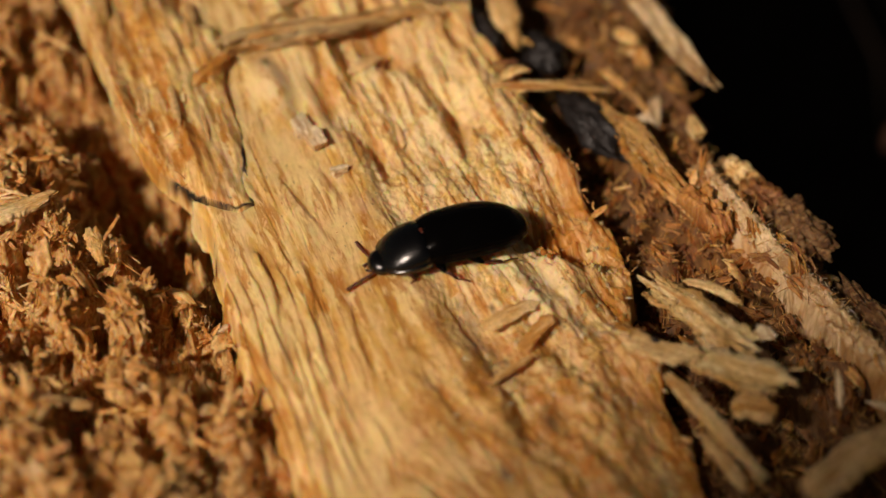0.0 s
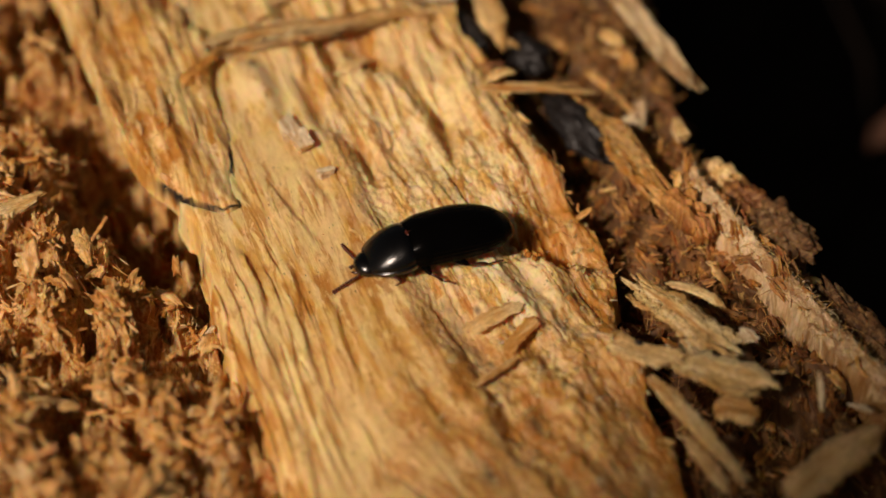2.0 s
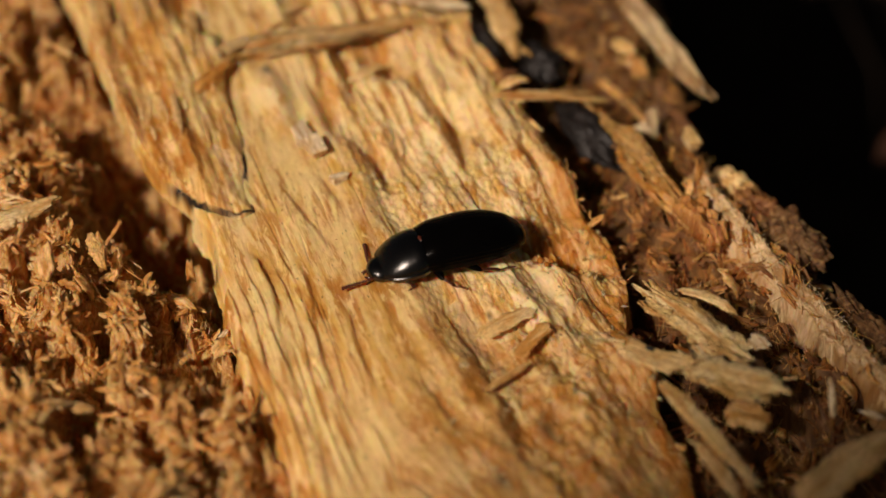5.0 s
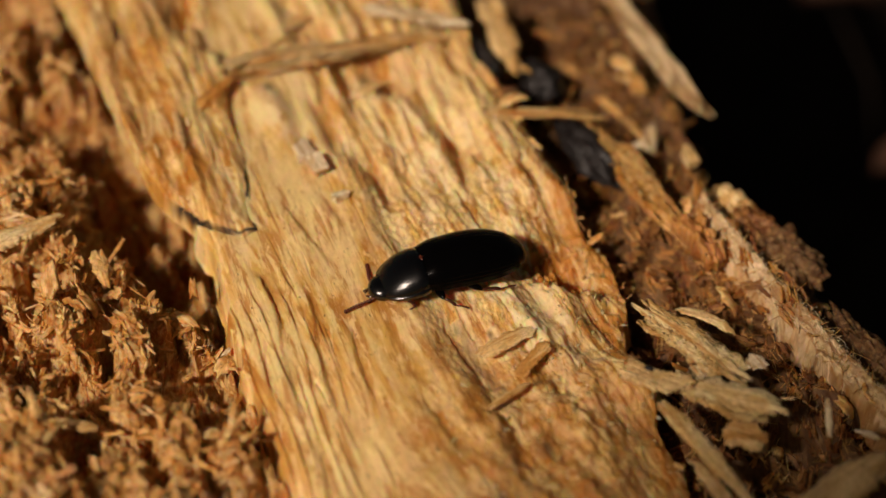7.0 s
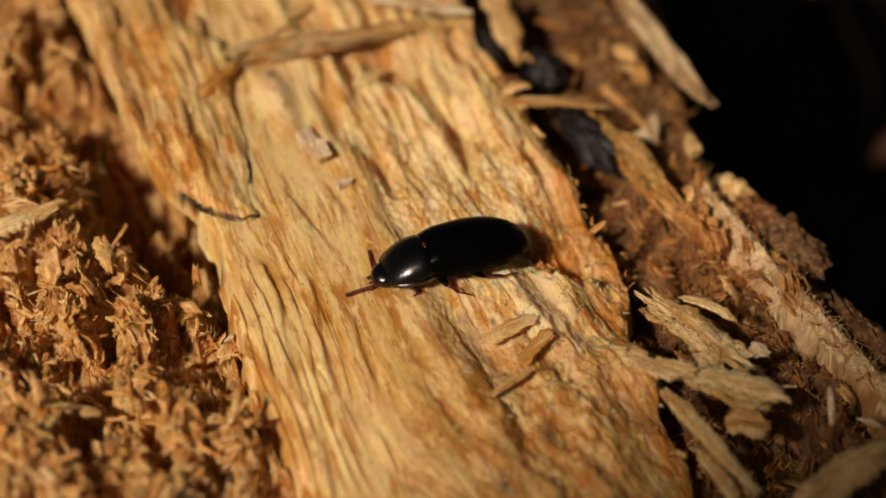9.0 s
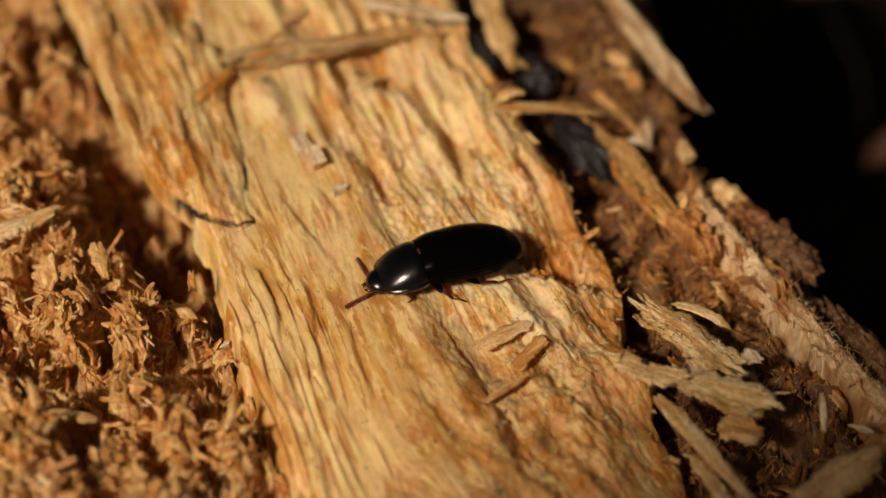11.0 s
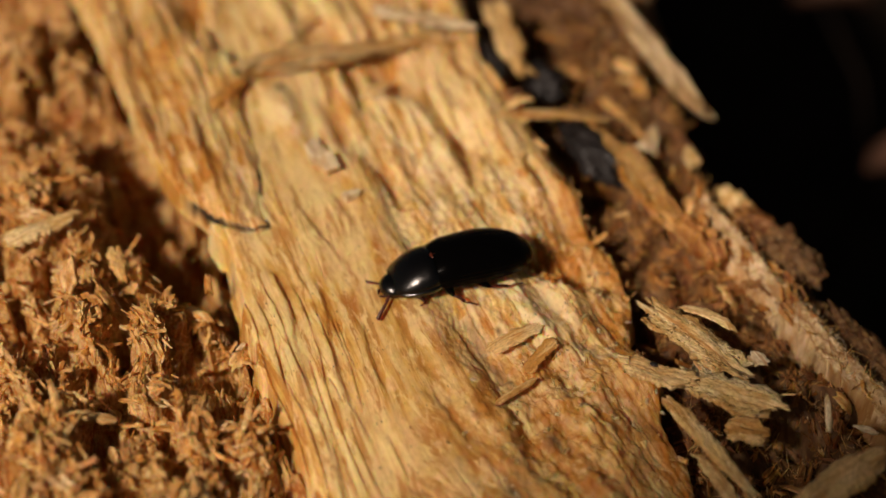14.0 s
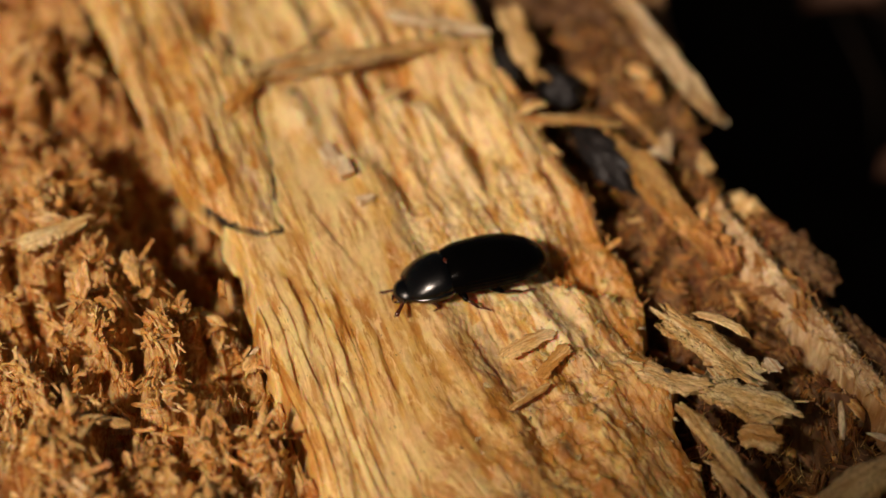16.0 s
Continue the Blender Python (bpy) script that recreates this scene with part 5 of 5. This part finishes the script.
litter("wood_crumbs", "pale crumbs and grains on the weathered ridge", "wood crumbs", 9000, region_ridge, (0.12, 0.6), WOOD_PALE, 6, 0.7, 0.5)
litter("wood_dust", "fine wood dust strewn on the split face", "wood dust", 1600, region_face, (0.08, 0.30), WOOD_CHIP, 5, 0.8, 0.4)


def fibres(count, seed):
    """Fine loose wood hairs standing off torn edges, as one object."""
    rng = np.random.RandomState(seed)
    x, y = -42 + 84 * rng.rand(count * 4), -34 + 70 * rng.rand(count * 4)
    d = inside(FACE, x, y)
    keep = (d < -0.3) & (inside(LOG, x, y) > -1) & (blob(x, y, 1.5, -5.2, 7.5, 3.6, 14) < 0.3)
    x, y = x[keep][:count], y[keep][:count]
    z = surface(x, y)
    t = np.linspace(0, 1, 6)
    V, Q, G, n = [], [], [], 0
    for i in range(len(x)):
        size = 0.4 + 1.5 * rng.rand() ** 2
        yaw, tilt = rng.rand() * 6.28, rng.rand() * 1.3
        d = np.array([math.cos(yaw) * math.cos(tilt), math.sin(yaw) * math.cos(tilt), math.sin(tilt)])
        bow = (rng.rand(3) - 0.5) * size * 0.7
        p = np.array([x[i], y[i], z[i] - 0.1]) + t[:, None] * d * size + (t * t)[:, None] * bow
        v, f = tube(p, 0.045 * (1 - 0.75 * t) + 0.006, 3)
        V.append(v), Q.append(f + n), G.append(v * 0.3 + i)
        n += len(v)
    ob = part("wood_hairs", np.concatenate(V), np.concatenate(Q), WOOD_CHIP, None, "", np.concatenate(G))
    tagged(ob, "fine pale wood fibres standing off torn edges", "wood fibres", kind="stuff")


fibres(8000, 9)
# no real hole: a flat black lump stands in for its shaded inside
lump("pinhole", "round black disc for a pinhole's dark inside, on a pale splinter", (17.6, -15.2, 1.0), (0.36, 0.26, 0.12), CHAR, "pinhole", -30, 44, 0.2, 3)
for x, y, size in ((-19.64, -18.57, 0.42), (-17.54, -21.54, 0.34)):
    top = float(surface(np.array([x]), np.array([y]))[0])
    lump("droplet", "tiny dark glossy droplet in crumbled wood", (x, y, top + 0.5 * size), (size, size * 1.3, size), EYE, "droplet", 20, 40, 0.08, 3, "dark droplets")


def loose_chips():
    """Larger flakes that can be told apart, strewn on the crumbled bed and the shelf."""
    rng = np.random.RandomState(12)
    forms = []
    for k in range(10):
        size = 2.0 + 0.3 * k
        v, f, g = slab([(-size / 2, 0, 0), (0, 0.2 * (rng.rand() - 0.5) * size, 0.2 * rng.rand() * size), (size / 2, 0, 0)], size * (0.16 + 0.22 * rng.rand()), 0.2 + 0.15 * rng.rand(), 300 + k, (0.7, 0.6), 0.3, cell=0.12, lump_=0.3)
        forms.append((v, f, g))
    made = []
    for k, (v, f, g) in enumerate(forms):
        ob = part("wood_chip", v, f, WOOD_CHIP, None, "", g)
        made.append(tagged(ob, "ragged tan chip of rotten wood on crumbled wood", "wood chip", "loose wood chips"))
    spots = []
    for region, n in ((region_left, 60), (region_right, 36)):
        x, y, keep = region(rng, n * 3)
        spots += list(zip(x[keep][:n], y[keep][:n]))
    tops = surface(*np.array(spots).T)
    for i, (x, y) in enumerate(spots):
        z = float(tops[i])
        yaw = math.degrees(-1.2 + rng.randn() * 0.6) if rng.rand() < 0.65 else 360 * rng.rand()
        m = pose(x * MM, y * MM, (z + 0.45) * MM, 60 * (rng.rand() - 0.5), -75 * rng.rand() ** 1.3, yaw)
        if i < 10:
            made[i].matrix_basis = m
        else:
            copy_thing(made[i % 10], m)


loose_chips()


# ---- added unseen sapling beside the log, behind the camera: shades the log's lower corner ----
def leaf_material():
    m, t, b = nodes_of("green_leaf", 0.5, 0.3)
    col = ramp(t, grain_noise(t, (0.2, 0.2, 0.2), 5, 0.6, 4.0), [(0.3, (0.035, 0.07, 0.015)), (0.7, (0.07, 0.12, 0.03))])
    t.links.new(col, b.inputs["Base Color"])
    b.inputs["Transmission Weight"].default_value = 0.0
    return m


LEAF = leaf_material()
sapling = thing("sapling", "young green sapling added out of view to shade the log", "sapling", at=(-60, -232, -118))


def leaflet(at, turn, size, wide):
    t, u = np.meshgrid(np.linspace(0, 1, 18), np.linspace(-1, 1, 5), indexing="ij")
    w = np.clip(np.minimum(t / 0.12, (1 - t) / 0.25), 0.03, 1) ** 0.7 * wide / 2
    v = np.stack([(t - 0.5) * size, u * w, 4 * np.sin(t * 3.1) + 0.10 * wide * np.abs(u)], -1).reshape(-1, 3)
    v = np.concatenate([v, v - np.array([0, 0, 0.3])]) @ np.array(Euler((0, 0, radians(turn))).to_matrix()).T + np.array(at)
    f = grid_faces(18, 5)
    part("leaflet", v, np.concatenate([f, f[:, ::-1] + 90]), LEAF, sapling)


STEM = np.array([(0, 0, 0), (4, -3, 60), (10, -8, 140), (16, -10, 220), (26, -12, 290), (40, -14, 330)], float)
v, f = tube(STEM, [4.0, 3.6, 3.2, 2.8, 2.2, 1.2], 12)
part("stem", v, f, WOOD_BARK, sapling, "slim brown stem")
SHADE = Vector((28.6, -15.6, 0)) + SUN * 270 - Vector((-60, -232, -118))


def frond():
    """An added feathery frond, out of view, whose narrow leaflets thin the sunlight over the log's lower corner."""
    spine = []
    for k in range(10):
        d = k * 5.6
        at = np.array(SHADE) + np.array([0.45, -0.89, 0]) * d
        leaflet(at, 27, 84, min(5.3, 3.0 + 1.0 * k))
        spine.append(at + np.array([0, 0, 4.2]))
    spine = [STEM[-1], (STEM[-1] + spine[-1]) / 2 + np.array([0, 0, 6])] + spine[::-1]
    v, f = tube(spine, np.linspace(1.1, 0.4, len(spine)), 6)
    part("frond_stalk", v, f, LEAF, sapling)


frond()


slivers()


# ---- ground far below, and pale leaves on it ----
def ground():
    a = np.concatenate([np.linspace(-0.6, 0.6, 161), [1.2, 4, 20, 200, 2000]])
    a = np.concatenate([-np.array([2000, 200, 20, 4, 1.2]), a[:161], a[161:]]) * 1000
    x, y = np.meshgrid(a, a, indexing="ij")
    z = -118 + 6 * pn(x / 60, y / 60, 71) + 2 * pn(x / 17, y / 17, 72)
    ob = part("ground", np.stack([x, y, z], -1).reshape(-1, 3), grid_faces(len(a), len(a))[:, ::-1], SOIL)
    tagged(ob, "dark shaded forest soil far below the log", "ground", kind="structure")


ground()


# ---- a dead twig with curled leaves, dim and far behind the log ----
def dead_twig(root, tips):
    twig = thing("dead_twig", "dead twig with curled brown leaves rising from the soil", "twig", at=root)
    v, f = tube([(0, 0, -3), *[np.array(tips[0]) * k - np.array(root) * k for k in (0.3, 0.6, 1.0)]], [0.7, 0.5, 0.4, 0.3], 8)
    part("stem", v, f, SOIL, twig, "slim dark stem")
    for k, tip in enumerate(tips):
        t, u = np.meshgrid(np.linspace(0, 1, 14), np.linspace(-1, 1, 9), indexing="ij")
        w = np.sin(np.pi * np.clip(t, 0.03, 0.98)) ** 0.8 * 4.0
        v = np.stack([t * 11 - 5, u * w * np.cos(u * 0.8), 3 * np.abs(u) ** 2 + 2 * np.sin(t * 3)], -1).reshape(-1, 3)
        v = np.concatenate([v, v - np.array([0, 0, 0.3])]) + np.array(tip) - np.array(root)
        f = grid_faces(14, 9)
        part("leaf", v, np.concatenate([f, f[:, ::-1] + 126]), LITTER, twig, "curled brown leaf")
    if len(tips) > 1:
        v, f = tube([np.array(tips[0]) * 0.6 - np.array(root) * 0.6, (np.array(tips[0]) + np.array(tips[1])) / 2 - np.array(root), np.array(tips[1]) - np.array(root)], [0.35, 0.3, 0.25], 8)
        part("side_stem", v, f, SOIL, twig)


dead_twig((66, 112, -117), [(57.6, 56.3, -45.0), (55.1, 100.7, -55.0)])


def motions():
    # the head turns to its left late in the clip; the feelers keep probing
    turn = [(0, 0), (9.0, 0), (11.5, 3), (13.5, 6), (14.0, 11), (15.0, 14), (16.0, 14)]
    walk(head, [(t, pose(*(HEAD_AT * MM), 0, 2 + 0.5 * a, a)) for t, a in turn])
    far = [(0, -0.42, 0.87, -0.25), (0.5, -0.48, 0.85, -0.23), (1, -0.45, 0.87, -0.2), (1.5, -0.44, 0.88, -0.19),
           (2, -0.44, 0.86, -0.26), (2.5, -0.38, 0.89, -0.27), (3, -0.39, 0.91, -0.12), (3.5, -0.31, 0.94, -0.14),
           (4, -0.22, 0.96, -0.15), (6.5, -0.14, 0.98, -0.12), (7, -0.13, 0.97, -0.2), (7.5, -0.11, 0.97, -0.2),
           (8, -0.08, 0.98, -0.18), (8.5, -0.11, 0.97, -0.2), (9, -0.14, 0.97, -0.18), (11.5, -0.48, 0.86, -0.17),
           (12, -0.63, 0.74, -0.24), (12.5, -0.69, 0.68, -0.26), (13, -0.66, 0.69, -0.3), (13.5, -0.67, 0.7, -0.24),
           (14, -0.78, 0.48, -0.39), (14.5, -0.83, 0.4, -0.4), (15, -0.77, 0.52, -0.38), (15.5, -0.72, 0.59, -0.37),
           (16, -0.89, 0.08, -0.45)]
    near = [(0, -0.7, -0.71, 0.07), (0.5, -0.78, -0.62, 0.01), (1, -0.72, -0.68, 0.15), (1.5, -0.75, -0.66, -0.0),
           (2, -0.73, -0.68, -0.01), (2.5, -0.7, -0.71, 0.09), (3, -0.77, -0.64, 0.07), (3.5, -0.72, -0.67, 0.17),
           (4, -0.83, -0.53, 0.18), (6.5, -0.81, -0.56, 0.16), (7, -0.83, -0.56, 0.01), (7.5, -0.83, -0.56, -0.04),
           (8, -0.83, -0.54, 0.14), (8.5, -0.89, -0.4, 0.22), (9, -0.88, -0.48, 0.06), (11.5, -0.73, -0.67, 0.08),
           (12, -0.72, -0.69, 0.03), (12.5, -0.7, -0.71, 0.07), (13, -0.7, -0.7, 0.11), (13.5, -0.55, -0.81, 0.2),
           (14, -0.28, -0.94, 0.17), (14.5, -0.22, -0.97, 0.07), (15, 0.05, -0.99, 0.13), (15.5, 0.05, -0.97, 0.22),
           (16, -0.16, -0.87, 0.47)]
    for key, rows in (("far", far), ("near", near)):
        at = Matrix.Translation(feelers[key].location)
        keyed = []
        for t, dx, dy, dz in rows:
            dy, dz = (dy + 0.15, dz - 0.15) if key == "near" else (dy, dz)
            a = float(np.interp(t, *zip(*turn)))
            local = pose(0, 0, 0, 0, 2 + 0.5 * a, a).to_3x3().inverted() @ (beetle.matrix_basis.to_3x3().inverted() @ Vector((dx, dy, dz)))
            keyed.append((t, at @ local.to_track_quat("X", "Z").to_matrix().to_4x4()))
        walk(feelers[key], keyed)


motions()
